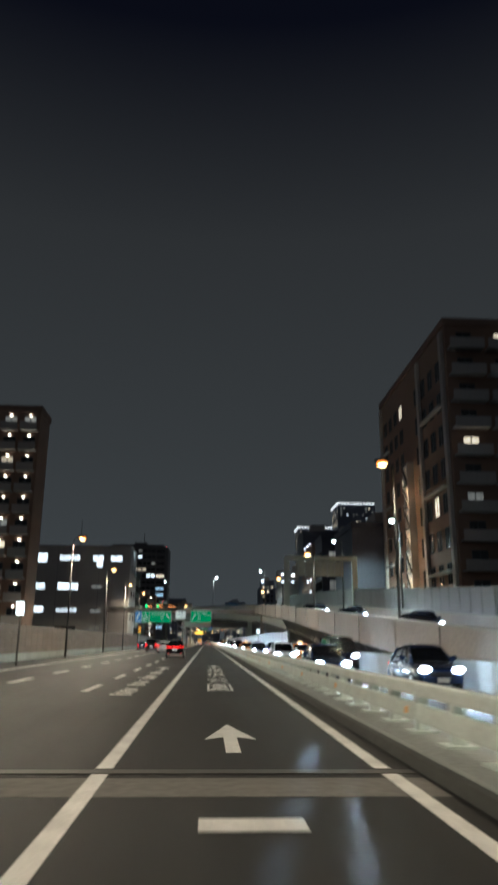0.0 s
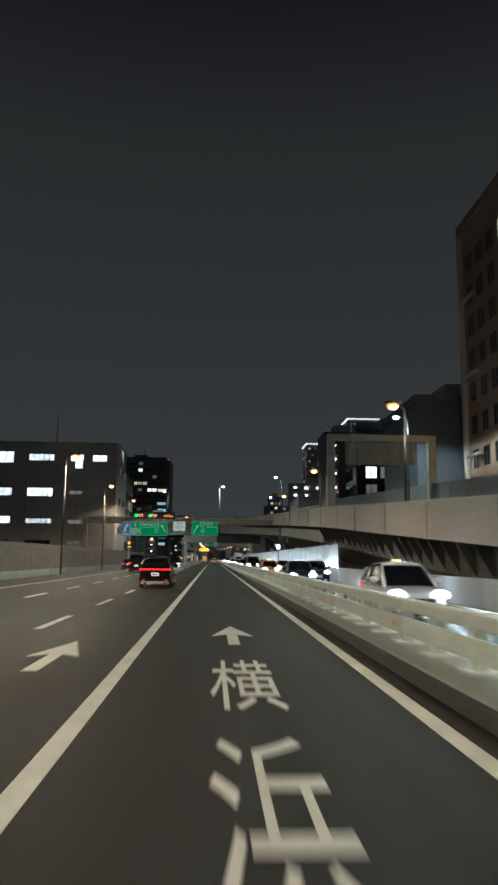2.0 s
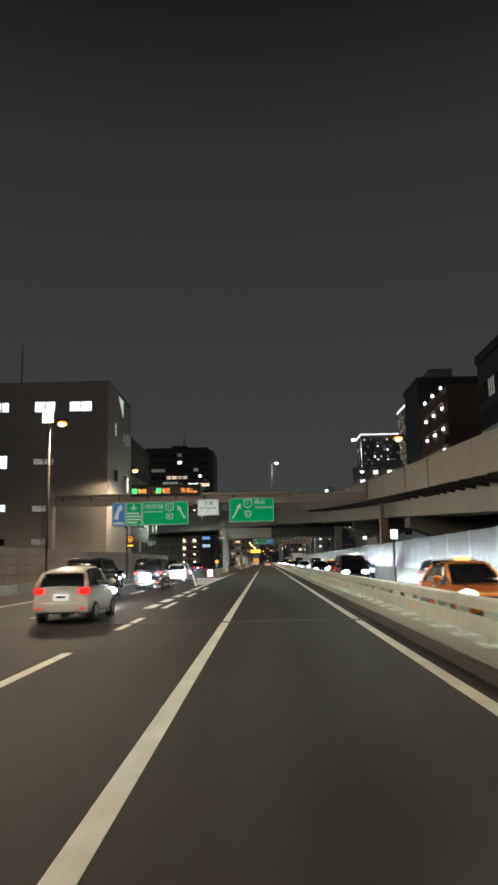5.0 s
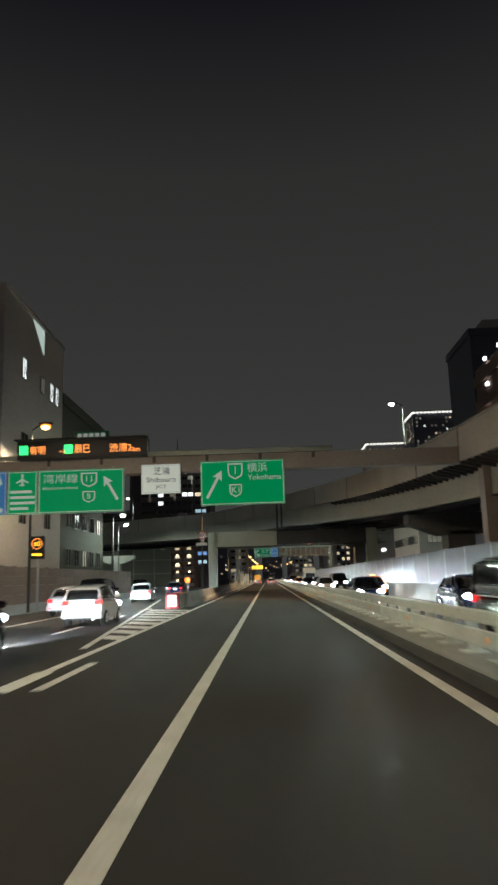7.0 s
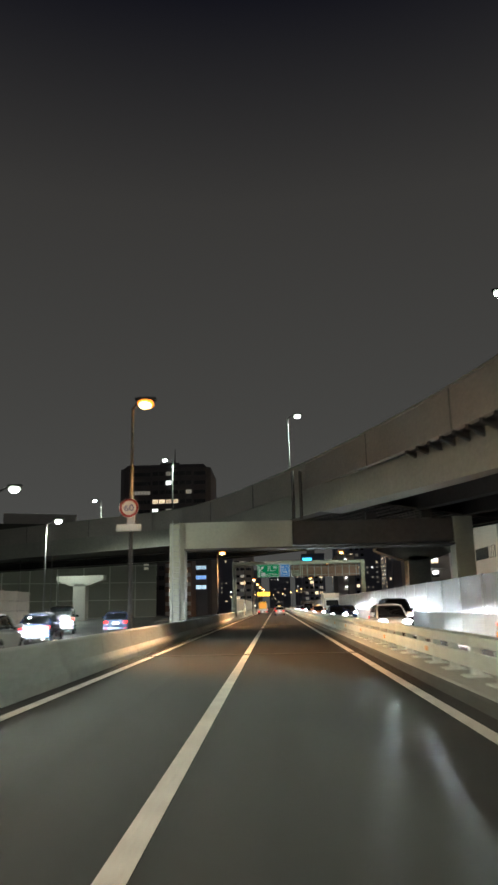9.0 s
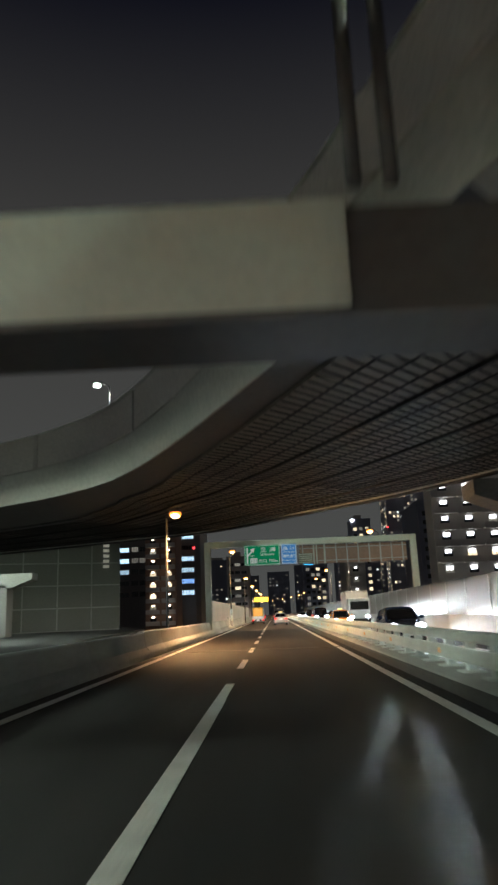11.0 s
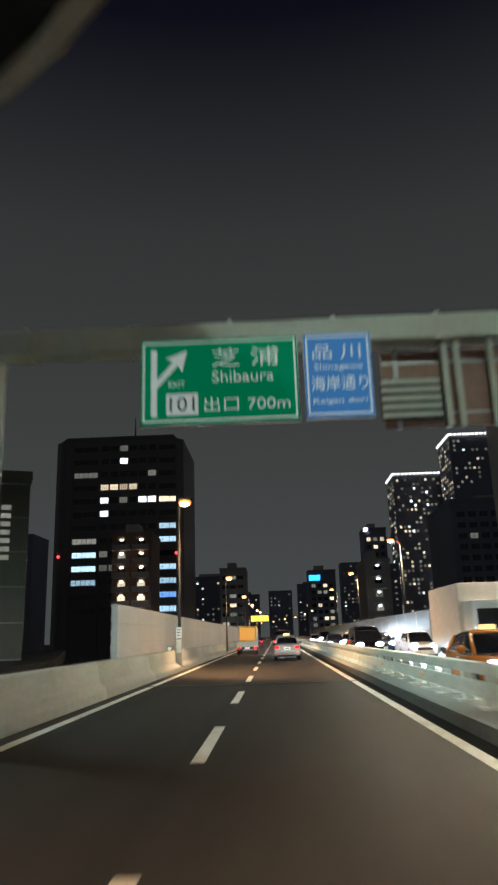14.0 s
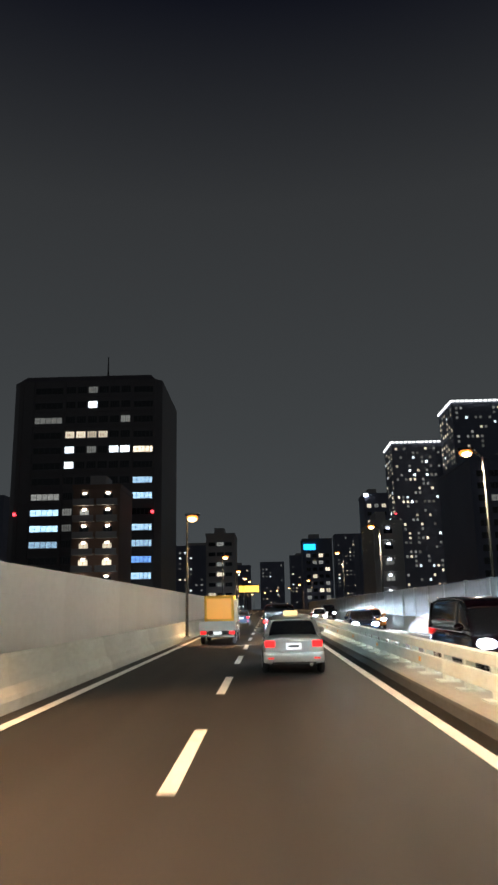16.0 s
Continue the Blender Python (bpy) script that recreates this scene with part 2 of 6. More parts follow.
def rod(bm, a, b, r0, r1=None, n=10):
    a, b = Vector(a), Vector(b)
    r1 = r0 if r1 is None else r1
    q = (b - a).to_track_quat("Z", "Y")
    rings = []
    for c, r in ((a, r0), (b, r1)):
        rings.append([bm.verts.new(c + q @ Vector((r * math.cos(k * math.tau / n), r * math.sin(k * math.tau / n), 0))) for k in range(n)])
    for k in range(n):
        bm.faces.new((rings[0][k], rings[0][(k + 1) % n], rings[1][(k + 1) % n], rings[1][k])).smooth = True
    bm.faces.new(rings[0][::-1])
    bm.faces.new(rings[1])
    return bm


def loft(bm, rings, smooth=True, closed=True, caps=True):
    vs = [[bm.verts.new(p) for p in ring] for ring in rings]
    n = len(vs[0])
    for a, b in zip(vs, vs[1:]):
        for k in range(n if closed else n - 1):
            bm.faces.new((a[k], a[(k + 1) % n], b[(k + 1) % n], b[k])).smooth = smooth
    if caps and closed:
        bm.faces.new(vs[0][::-1])
        bm.faces.new(vs[-1])
    return bm


def mesh_of(name, bm, *mats):
    bmesh.ops.recalc_face_normals(bm, faces=bm.faces)
    me = bpy.data.meshes.new(name)
    bm.to_mesh(me)
    bm.free()
    for m in mats:
        me.materials.append(m)
    return me


def part(name, bm, material, parent, label=""):
    ob = new(name, mesh_of(name, bm, material))
    ob.parent = parent
    if label:
        tagged(ob, label)
    return ob


def piece(name, me, parent, x=0, y=0, z=0, rz=0, sx=1, sy=1, sz=1):
    ob = new(name, me)
    ob.parent = parent
    ob.location, ob.rotation_euler, ob.scale = (x, y, z), (0, 0, radians(rz)), (sx, sy, sz)
    return ob


def thing(name, x, y, z, label, category, group="", rz=0, kind=""):
    ob = new(name)
    ob.empty_display_size = 0.3
    ob.matrix_basis = pose(x, y, z, 0, 0, rz)
    return tagged(ob, label, category, group, kind)


def setting(name, bm, material, label, category="structure", x=0, y=0, z=0):
    ob = new(name, mesh_of(name, bm, material))
    ob.location = (x, y, z)
    return tagged(ob, label, category, "", "structure")


def glyphs(text):
    """The filled outline of a text in the built-in font, as a mesh, with its lowest and highest corner."""
    cu = bpy.data.curves.new("lettering", "FONT")
    cu.body = text
    cu.resolution_u = 3
    tmp = bpy.data.objects.new("lettering", cu)
    me = bpy.data.meshes.new_from_object(tmp)
    bpy.data.objects.remove(tmp)
    co = np.zeros(len(me.vertices) * 3)
    me.vertices.foreach_get("co", co)
    co = co.reshape(-1, 3)
    return me, co, co.min(0), co.max(0)


def words(name, text, height, material, parent, x, y, z, width=None, flat=False, depth=0.006, label="", centred=False):
    """Lettering, a mesh for each character, standing in the xz plane facing -y (or lying on the ground), its lower left at x, y, z."""
    me, co, lo, hi = glyphs(text)
    bpy.data.meshes.remove(me)
    s = height / max(1e-6, hi[1] - lo[1])
    sx = s if width is None else width / max(1e-6, hi[0] - lo[0])
    if centred:
        x -= (hi[0] - lo[0]) * sx / 2
    for k, ch in enumerate(text):
        if ch == " ":
            continue
        me, so_far, _, right = glyphs(text[:k + 1])
        bpy.data.meshes.remove(me)
        me, co, _, own = glyphs(ch)
        out = np.zeros_like(co)
        out[:, 0] = (co[:, 0] + right[0] - own[0] - lo[0]) * sx
        out[:, 1 if flat else 2] = (co[:, 1] - lo[1]) * s
        me.vertices.foreach_set("co", out.ravel())
        bm = bmesh.new()
        bm.from_mesh(me)
        bpy.data.meshes.remove(me)
        ret = bmesh.ops.extrude_face_region(bm, geom=bm.faces[:])
        off = Vector((0, 0, depth)) if flat else Vector((0, -depth, 0))
        bmesh.ops.translate(bm, verts=[v for v in ret["geom"] if isinstance(v, bmesh.types.BMVert)], vec=off)
        part(name, bm, material, parent, label).location = (x, y, z)


def bulb(name, parent, at, watts, col, radius=0.25):
    li = bpy.data.lights.new(name, "POINT")
    li.energy, li.color, li.shadow_soft_size = watts, col, radius
    ob = new(name, li)
    ob.parent = parent
    ob.location = at
    return ob


def spot(name, parent, at, to, watts, col, size=150, blend=0.6, radius=0.15):
    li = bpy.data.lights.new(name, "SPOT")
    li.energy, li.color, li.spot_size, li.spot_blend, li.shadow_soft_size = watts, col, radians(size), blend, radius
    ob = new(name, li)
    ob.parent = parent
    ob.matrix_basis = look(at, to)
    return ob


# ---- ground and expressway deck ----
gb = bmesh.new()
bmesh.ops.create_grid(gb, x_segments=24, y_segments=24, size=2500)
setting("ground", gb, GROUNDM, "dark city ground far below the elevated expressway", "ground", 0, 1200, -9)

DECK_L, DECK_R, Y0, Y1 = -13.6, 10.6, -40.0, 900.0
setting("road", box(DECK_L, DECK_R, Y0, Y1, -1.6, 0.0), ASPHALT, "worn dark asphalt expressway deck with faint wheel tracks", "road")
branch = bmesh.new()
loft(branch, [[(x0, y, -1.6), (x1, y, -1.6), (x1, y, -0.01), (x0, y, -0.01)] for x0, x1, y in
              ((-22, -13.6, 150), (-30, -13.6, 185), (-42, -13.6, 225), (-66, -18, 280), (-110, -40, 360))], smooth=False)
setting("branch_road", branch, ASPHALT, "asphalt branch road curving away from the main deck", "road")


def stripe(name, x, y0, y1, w=0.18, z=0.004, skew=0.0):
    b = bmesh.new()
    n = max(1, int((y1 - y0) / 6))
    rings = []
    for k in range(n + 1):
        y = y0 + (y1 - y0) * k / n
        j = 0.006 * math.sin(y * 3.1)
        xx = x + skew * (y - y0)
        rings.append([(xx - w / 2 + j, y, z - 0.003), (xx + w / 2 + j, y, z - 0.003), (xx + w / 2 + j, y, z + 0.003), (xx - w / 2 + j, y, z + 0.003)])
    loft(b, rings, smooth=False)
    return setting(name, b, PAINT, "worn white painted line on asphalt", "road marking")


stripe("lane_line_solid", 0.0, -30, 187, 0.2)
stripe("edge_line_median", 3.5, -30, 640, 0.2)
stripe("edge_line_side", -3.12, 121, 640, 0.2)
stripe("shoulder_line", -9.3, -30, 150, 0.16)
stripe("branch_edge_line", -3.6, 126, 170, 0.18, skew=-0.105)
stripe("opposing_edge_line", 5.35, -30, 640, 0.16)
stripe("opposing_far_line", 10.0, -30, 640, 0.16)

DASH = mesh_of("lane_dash", box(-0.09, 0.09, 0, 3.65, 0.001, 0.008), PAINT)
dashes = thing("lane_dashes", 0, 0, 0, "row of white dashes between the two lanes", "road marking", kind="structure")
for k in range(-4, 40):
    piece("dash", DASH, dashes, 0.0, 218.4 + 8.06 * k)
dashes_left = thing("lane_dashes", 0, 0, 0, "row of white dashes left of the middle lane", "road marking", kind="structure")
for k in range(-5, 8):
    piece("dash", DASH, dashes_left, -2.55, 62.7 + 8.06 * k)
for k in range(-5, 12):
    piece("dash", DASH, dashes_left, -6.0, 59.0 + 8.06 * k)
dashes_opp = thing("lane_dashes", 0, 0, 0, "row of white dashes on the opposing carriageway", "road marking", kind="structure")
for k in range(0, 50):
    piece("dash", DASH, dashes_opp, 7.7, -20 + 8.06 * k)
BLOCK = mesh_of("broken_edge_block", box(-0.17, 0.17, 0, 2.4, 0.001, 0.008), PAINT)
broken = thing("broken_edge_line", 0, 0, 0, "thick broken white line where the branch leaves", "road marking", kind="structure")
for k in range(0, 5):
    piece("dash", BLOCK, broken, -3.12, 103.0 + 4.0 * k)

hatch = thing("gore_hatching", 0, 0, 0, "white slanted hatching in the gore between two roads", "road marking", kind="structure")
for k in range(9):
    y = 128.5 + 2.2 * k
    wdt = 0.12 + 0.105 * (y - 126) + 0.25
    hb = bmesh.new()
    loft(hb, [[(-3.25 - wdt, y + wdt * 0.9, 0.001), (-3.25, y, 0.001), (-3.25, y, 0.008), (-3.25 - wdt, y + wdt * 0.9, 0.008)],
              [(-3.25 - wdt, y + 1.25 + wdt * 0.9, 0.001), (-3.25, y + 1.25, 0.001), (-3.25, y + 1.25, 0.008), (-3.25 - wdt, y + 1.25 + wdt * 0.9, 0.008)]], smooth=False)
    part("hatch_bar", hb, PAINT, hatch)


def road_arrow(x, y, label):
    b = bmesh.new()
    sh = [(-0.11, 0), (0.11, 0), (0.11, 1.75), (0.42, 1.45), (0.0, 3.6), (-0.42, 1.45), (-0.11, 1.75)]
    lo = [b.verts.new((px, py, 0.001)) for px, py in sh]
    hi = [b.verts.new((px, py, 0.008)) for px, py in sh]
    b.faces.new(lo[::-1])
    b.faces.new(hi)
    for i in range(len(sh)):
        b.faces.new((lo[i], lo[(i + 1) % len(sh)], hi[(i + 1) % len(sh)], hi[i]))
    ob = setting("road_arrow", b, PAINT, label, "road marking", x, y, 0)
    return ob


road_arrow(1.66, 9.7, "white painted straight-ahead arrow on the lane")
road_arrow(1.72, 43.8, "white painted arrow beyond the lettering on the lane")
road_arrow(-1.25, 40.6, "white painted arrow on the middle lane")
road_text = thing("road_lettering", 0, 0, 0, "tall white lettering painted on the asphalt lane", "road marking", kind="structure")
for ch, y in (("園", 23.1), ("公", 28.3), ("浜", 33.1), ("横", 38.0)):
    words("character", ch, 3.65, PAINT, road_text, 1.29, y, 0.001, width=0.86, flat=True)
part("paint_bar", box(1.2, 2.15, 5.3, 5.75, 0.001, 0.008), PAINT, road_text)
mid_text = thing("road_lettering", 0, 0, 0, "unreadable white painted lettering on the middle lane", "road marking", kind="structure")
for k in range(4):
    y = 21.0 + 4.7 * k
    for j in range(4):
        part("paint_bar", box(-1.6 + 0.06 * j, -0.95 - 0.05 * (j % 2), y + 0.85 * j, y + 0.85 * j + 0.4, 0.001, 0.008), PAINT, mid_text)
joints = thing("expansion_joint", 0, 0, 0, "steel expansion joints across the bridge deck", "road joint", kind="structure")
part("joint_slab", box(-3.3, 3.85, 6.7, 7.75, 0.0005, 0.003), CONCRETE_D, joints, "pale concrete strip at the deck joint")
for y in (8.0, 96.5, 165.0, 204.0, 241.2, 278.0):
    part("joint_plate", box(-3.3, 3.85, y, y + 0.28, 0.001, 0.012), STEEL_D, joints)
    part("joint_seal", box(-3.3, 3.85, y + 0.28, y + 0.36, 0.001, 0.009), RUBBER, joints)


# ---- median with its guard rail ----
mk = bmesh.new()
pro = [(3.98, -0.1), (3.98, 0.19), (4.02, 0.22), (4.36, 0.25), (5.0, 0.25), (5.06, 0.2), (5.1, -0.1)]
loft(mk, [[(x, y, z) for x, z in pro] for y in np.arange(-36, 640.1, 12)], smooth=False)
setting("median_kerb", mk, CONCRETE, "raised grey concrete median kerb between the carriageways", "kerb")
# Dark strip with dirt and the kerb side's shade put into its colour.
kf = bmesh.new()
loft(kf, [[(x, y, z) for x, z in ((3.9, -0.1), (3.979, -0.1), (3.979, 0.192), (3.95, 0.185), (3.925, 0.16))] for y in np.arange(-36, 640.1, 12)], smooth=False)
setting("median_kerb_face", kf, KERBF, "dark face of the median kerb, dirt and shade put into its colour", "kerb")
rail = thing("median_guard_rail", 4.55, 0, 0.25, "white steel box-beam guard rail on posts along the median", "guard rail", kind="structure")
pb = bmesh.new()
bx(pb, -0.12, 0.05, -0.1, 0.1, 0, 0.64, 0.02)
bx(pb, -0.26, 0.16, -0.2, 0.2, 0, 0.035, 0.01)
POST = mesh_of("rail_post", pb, RAILW)
RAILM = mesh_of("rail_beam", bx(bmesh.new(), -0.15, -0.05, 0, 7.97, 0.0, 0.27, 0.04), RAILW)
RAILT = mesh_of("rail_cap", bx(bmesh.new(), -0.15, 0.1, 0, 7.97, 0.0, 0.19, 0.04), RAILW)
for k in range(270):
    piece("post", POST, rail, 0, -30 + 1.6 * k)
for k in range(54):
    y = -30 + 8 * k
    piece("beam", RAILM, rail, 0, y, 0.15)
    piece("cap", RAILT, rail, 0, y, 0.52)
# Reflectors get a faint glow in place of the headlight they return.
refl = glow("rail_reflector", (1.0, 0.55, 0.15), 0.25)
RB = mesh_of("reflector", box(-0.02, 0.02, -0.05, 0.05, 0, 0.1, 0.01), refl)
for k in range(100):
    piece("reflector", RB, rail, -0.16, -28 + 6.4 * k, 0.24)


# ---- concrete parapet on the near side past the gore ----
par = thing("side_parapet", -3.75, 0, 0, "pale concrete parapet with stepped foot along the lane", "barrier", kind="structure")
pro = [(-0.35, -0.2), (-0.35, 0.95), (-0.28, 1.0), (-0.14, 1.0), (-0.1, 0.95), (0.0, 0.42), (0.14, 0.28), (0.18, 0.2), (0.2, -0.2)]
pm = bmesh.new()
loft(pm, [[(x, y, z) for x, z in pro] for y in (0, 2, 3.985)], smooth=False)
PARM = mesh_of("parapet_block", pm, CONCRETE)
for k in range(60):
    piece("block", PARM, par, 0, 153 + 4 * k, sz=0.89 if k < 12 else 0.96)

sidewall = thing("shoulder_wall", -13.1, 0, 0, "brown noise-barrier wall of stacked planks along the shoulder", "noise wall", kind="structure")
wb = bmesh.new()
bx(wb, -0.12, 0.05, 0, 1.98, 0.55, 1.06, 0.02)
SWP = mesh_of("wall_panel", wb, PLANKW)
wb = bmesh.new()
bx(wb, -0.2, 0.2, 0, 3.98, -0.2, 0.55, 0.03)
SWB = mesh_of("wall_foot", wb, CONCRETE)
wb = bmesh.new()
bx(wb, -0.14, 0.06, -0.04, 0.04, 0.55, 2.68, 0.01)
SWS = mesh_of("wall_stud", wb, PLANKW)
for k in range(53):
    y = -30 + 4 * k
    piece("foot", SWB, sidewall, 0, y)
    for j in range(2):
        piece("stud", SWS, sidewall, 0, y + 2 * j)
        for i in range(4):
            piece("panel", SWP, sidewall, 0, y + 2 * j + 0.01, 0.525 * i)


# ---- opposing side: low wall, then tall noise wall ----
opp = thing("opposing_wall", 10.35, 0, 0, "low concrete wall rising to a ribbed pale noise barrier", "noise wall", kind="structure")
wb = bmesh.new()
bx(wb, 0, 0.3, 0, 3.98, -0.2, 1.0, 0.03)
OWB = mesh_of("low_wall_block", wb, CONCRETE)
wb = bmesh.new()
for i in range(8):
    bx(wb, 0.02, 0.12 if i % 2 else 0.16, i * 0.4975, i * 0.4975 + 0.46, 1.0, 2.75)
OWP = mesh_of("noise_panel", wb, PANEL)
wb = bmesh.new()
bx(wb, 0.0, 0.18, -0.035, 0.035, 1.0, 2.8, 0.01)
OWS = mesh_of("noise_wall_stud", wb, GALV)
for k in range(165):
    y = -30 + 4 * k
    piece("block", OWB, opp, 0, y)
    if y >= 82 and k < 110:
        piece("noise_panel", OWP, opp, 0, y)
        piece("stud", OWS, opp, 0, y)

# tall pale wall beside the lane
pale = thing("pale_screen_wall", -5.0, 244.8, 0, "tall smooth pale screen wall above the parapet", "screen wall", kind="structure")
wb = bmesh.new()
for i in range(4):
    bx(wb, -0.25, 0, 0, 3.994, 0.715 * i, 0.715 * i + 0.711, 0.004)
PSW = mesh_of("screen_panel", wb, WHITEW)
for k in range(24):
    piece("panel", PSW, pale, 0, 4 * k)


# ---- rising ramp that becomes the flyover ----
LEFT = [(10.8, -60, -2.9), (10.8, 0, 0.6), (10.8, 36, 2.68), (10.8, 71, 4.75), (10.8, 90, 5.9), (10.8, 126, 7.7), (10.6, 140, 8.4), (9.9, 152, 8.9), (8.3, 165, 9.45),
        (5.2, 177.9, 10.0), (1.35, 189.2, 10.3), (-4.3, 201.4, 10.4), (-8.9, 206.8, 10.4), (-16, 211.3, 10.4), (-25.6, 217, 10.4), (-42, 226, 10.3), (-70, 240, 10.2)]
RIGHT = [(19.8, -60, -2.9), (19.8, 0, 0.6), (19.8, 36, 2.68), (19.8, 71, 4.75), (19.8, 90, 5.9), (19.8, 126, 7.7), (19.9, 142, 8.4), (20.0, 158, 8.9), (19.8, 174, 9.45),
         (17.4, 190, 10.0), (13.6, 203, 10.3), (8.8, 212, 10.4), (4.4, 217.2, 10.4), (-1.4, 224.2, 10.4), (-9.0, 228.5, 10.4), (-30, 238, 10.3), (-60, 253, 10.2)]


def pairs():
    n_span = [max(2, int((Vector(b) - Vector(a)).length / 2.0)) for a, b in zip(LEFT, LEFT[1:])]

    def run(pts):
        out = []
        p = [Vector(q) for q in pts]
        p = [2 * p[0] - p[1]] + p + [2 * p[-1] - p[-2]]
        for i, n in zip(range(1, len(p) - 2), n_span):
            for k in range(n):
                t = k / n
                a, b, c, d = p[i - 1], p[i], p[i + 1], p[i + 2]
                out.append(0.5 * ((2 * b) + (c - a) * t + (2 * a - 5 * b + 4 * c - d) * t * t + (3 * b - a - 3 * c + d) * t ** 3))
        out.append(p[-2])
        return out
    return list(zip(run(LEFT), run(RIGHT)))


EDGES = pairs()
ramp = thing("flyover_ramp", 0, 0, 0, "curving steel ramp flyover with pale parapets and ribbed underside", "flyover", kind="structure")


def across(l, r, f, z):
    q = l.lerp(r, f)
    return Vector((q.x, q.y, l.z + z))


def band(shape, upto=1e9, start=-1e9):
    """Extrudes along the ramp a list of (side, metres in from that edge, z)."""
    rings = []
    for l, r in EDGES:
        if l.y > upto:
            break
        if l.y < start:
            continue
        w = (r - l).length
        rings.append([across(l, r, (d / w) if side == 0 else 1 - d / w, z) for side, d, z in shape])
    return loft(bmesh.new(), rings, smooth=False)


BEND = 182.0
part("deck", band([(0, 0.1, -1.6), (1, 0.1, -1.6), (1, 0.1, -1.22), (0, 0.1, -1.22)]), ASPHALT, ramp, "asphalt deck slab of the ramp")
for side in (0, 1):
    part("parapet", band([(side, 0.0, -1.65), (side, 0.32, -1.65), (side, 0.3, -0.9), (side, 0.2, 0.0), (side, 0.02, 0.0)]), PARAPET, ramp, "pale concrete parapet of the ramp")
    part("coping", band([(side, -0.05, -0.0), (side, 0.26, -0.0), (side, 0.26, 0.09), (side, -0.05, 0.09)]), STEEL, ramp)
    web = [(side, 1.5, -3.3), (side, 1.9, -3.3), (side, 1.9, -1.6), (side, 1.5, -1.6)]
    part("edge_girder", band(web, 101), GIRDER_SHADED, ramp, "steel edge girder with its shade put into a dark brown")
    if side == 1:
        part("edge_girder", band(web, 1e9, 99.5), STEEL, ramp, "painted steel edge girder")
    part("bottom_flange", band([(side, 1.45, -3.36), (side, 1.95, -3.36), (side, 1.95, -3.3), (side, 1.45, -3.3)], 150 if side == 0 else 1e9), SOFFIT_D, ramp)
rings = []
for l, r in EDGES:
    if 99.5 <= l.y <= BEND + 1:
        w, near = (r - l).length, float(np.interp(l.y, (150, 165, BEND), (1.5, 1.2, 0.1)))
        rings.append([across(l, r, f / w, z) for f, z in ((near, -3.25), (1.95, -3.25), (1.95, -1.6), (near, -1.6))])
part("edge_girder", loft(bmesh.new(), rings, smooth=False), STEEL, ramp, "painted steel edge girder")
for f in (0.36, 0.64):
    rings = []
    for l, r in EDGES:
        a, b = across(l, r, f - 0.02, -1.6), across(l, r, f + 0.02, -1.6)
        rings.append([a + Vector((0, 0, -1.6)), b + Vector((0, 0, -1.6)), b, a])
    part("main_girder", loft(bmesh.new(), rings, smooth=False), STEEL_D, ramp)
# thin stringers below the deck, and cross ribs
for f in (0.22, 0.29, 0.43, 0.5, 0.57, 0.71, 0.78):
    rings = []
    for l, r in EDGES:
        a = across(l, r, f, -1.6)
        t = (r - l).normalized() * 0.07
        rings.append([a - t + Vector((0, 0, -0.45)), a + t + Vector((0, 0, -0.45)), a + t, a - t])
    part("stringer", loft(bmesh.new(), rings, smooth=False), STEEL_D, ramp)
RIBS = []
for (l, r), (l2, r2) in zip(EDGES, EDGES[1:]):
    RIBS.append((l, r, True))
    if l.y > 138:
        RIBS.append((l.lerp(l2, 0.5), r.lerp(r2, 0.5), False))
for i, (l, r, whole) in enumerate(RIBS):
    if l.y < 20:
        continue
    w = (r - l).length
    d = (r - l).normalized()
    along = Vector((-d.y, d.x, 0)) * 0.06
    for side in ((0, 1) if l.y < 101 else (0,) if l.y < 172 else ()):
        reach = 0.7 if l.y < 101 else 0.05
        f0, f1 = (reach / w, 1.55 / w) if side == 0 else (1 - reach / w, 1 - 1.55 / w)
        a, b, c = across(l, r, f0, -1.65), across(l, r, f1, -1.65), across(l, r, f1, -3.25 if l.y < 101 else -2.05)
        e = across(l, r, f0, -1.85 if l.y < 101 else -1.8)
        part("bracket", loft(bmesh.new(), [[p + along * s for p in (a, b, c, e)] for s in (-1, 1)], smooth=False), STEEL_D, ramp)
    if l.y > 178 or not whole:
        continue
    a, b = across(l, r, 1.9 / w, -1.62), across(l, r, 1 - 1.9 / w, -1.62)
    low = Vector((0, 0, -0.7))
    part("cross_beam", loft(bmesh.new(), [[p + along * s for p in (a, b, b + low, a + low)] for s in (-1, 1)], smooth=False), STEEL, ramp)

for i, (l, r) in enumerate(EDGES):
    if i % 4 or l.y < 0:
        continue
    d = (r - l).normalized()
    along = Vector((-d.y, d.x, 0)) * (0.03 if i % 12 else 0.28)
    q = [across(l, r, 0, -1.66) - d * 0.035, across(l, r, 0, -1.66) + d * 0.02, across(l, r, 0, 0.02) + d * 0.02, across(l, r, 0, 0.02) - d * 0.035]
    part("parapet_pilaster" if i % 12 == 0 else "parapet_joint", loft(bmesh.new(), [[p + along * s_ for p in q] for s_ in (-1, 1)], smooth=False), PARAPET if i % 12 == 0 else CONCRETE_D, ramp)

for l, r in EDGES:
    if 30 < l.y < 100:
        w = (r - l).length
        q = [across(l, r, f / w, z) for f, z in ((1.38, -3.28), (1.5, -3.28), (1.5, -1.66), (1.38, -1.66))]
        part("web_stiffener", loft(bmesh.new(), [[p + Vector((0, dy, 0)) for p in q] for dy in (-0.02, 0.02)], smooth=False), STEEL, ramp)

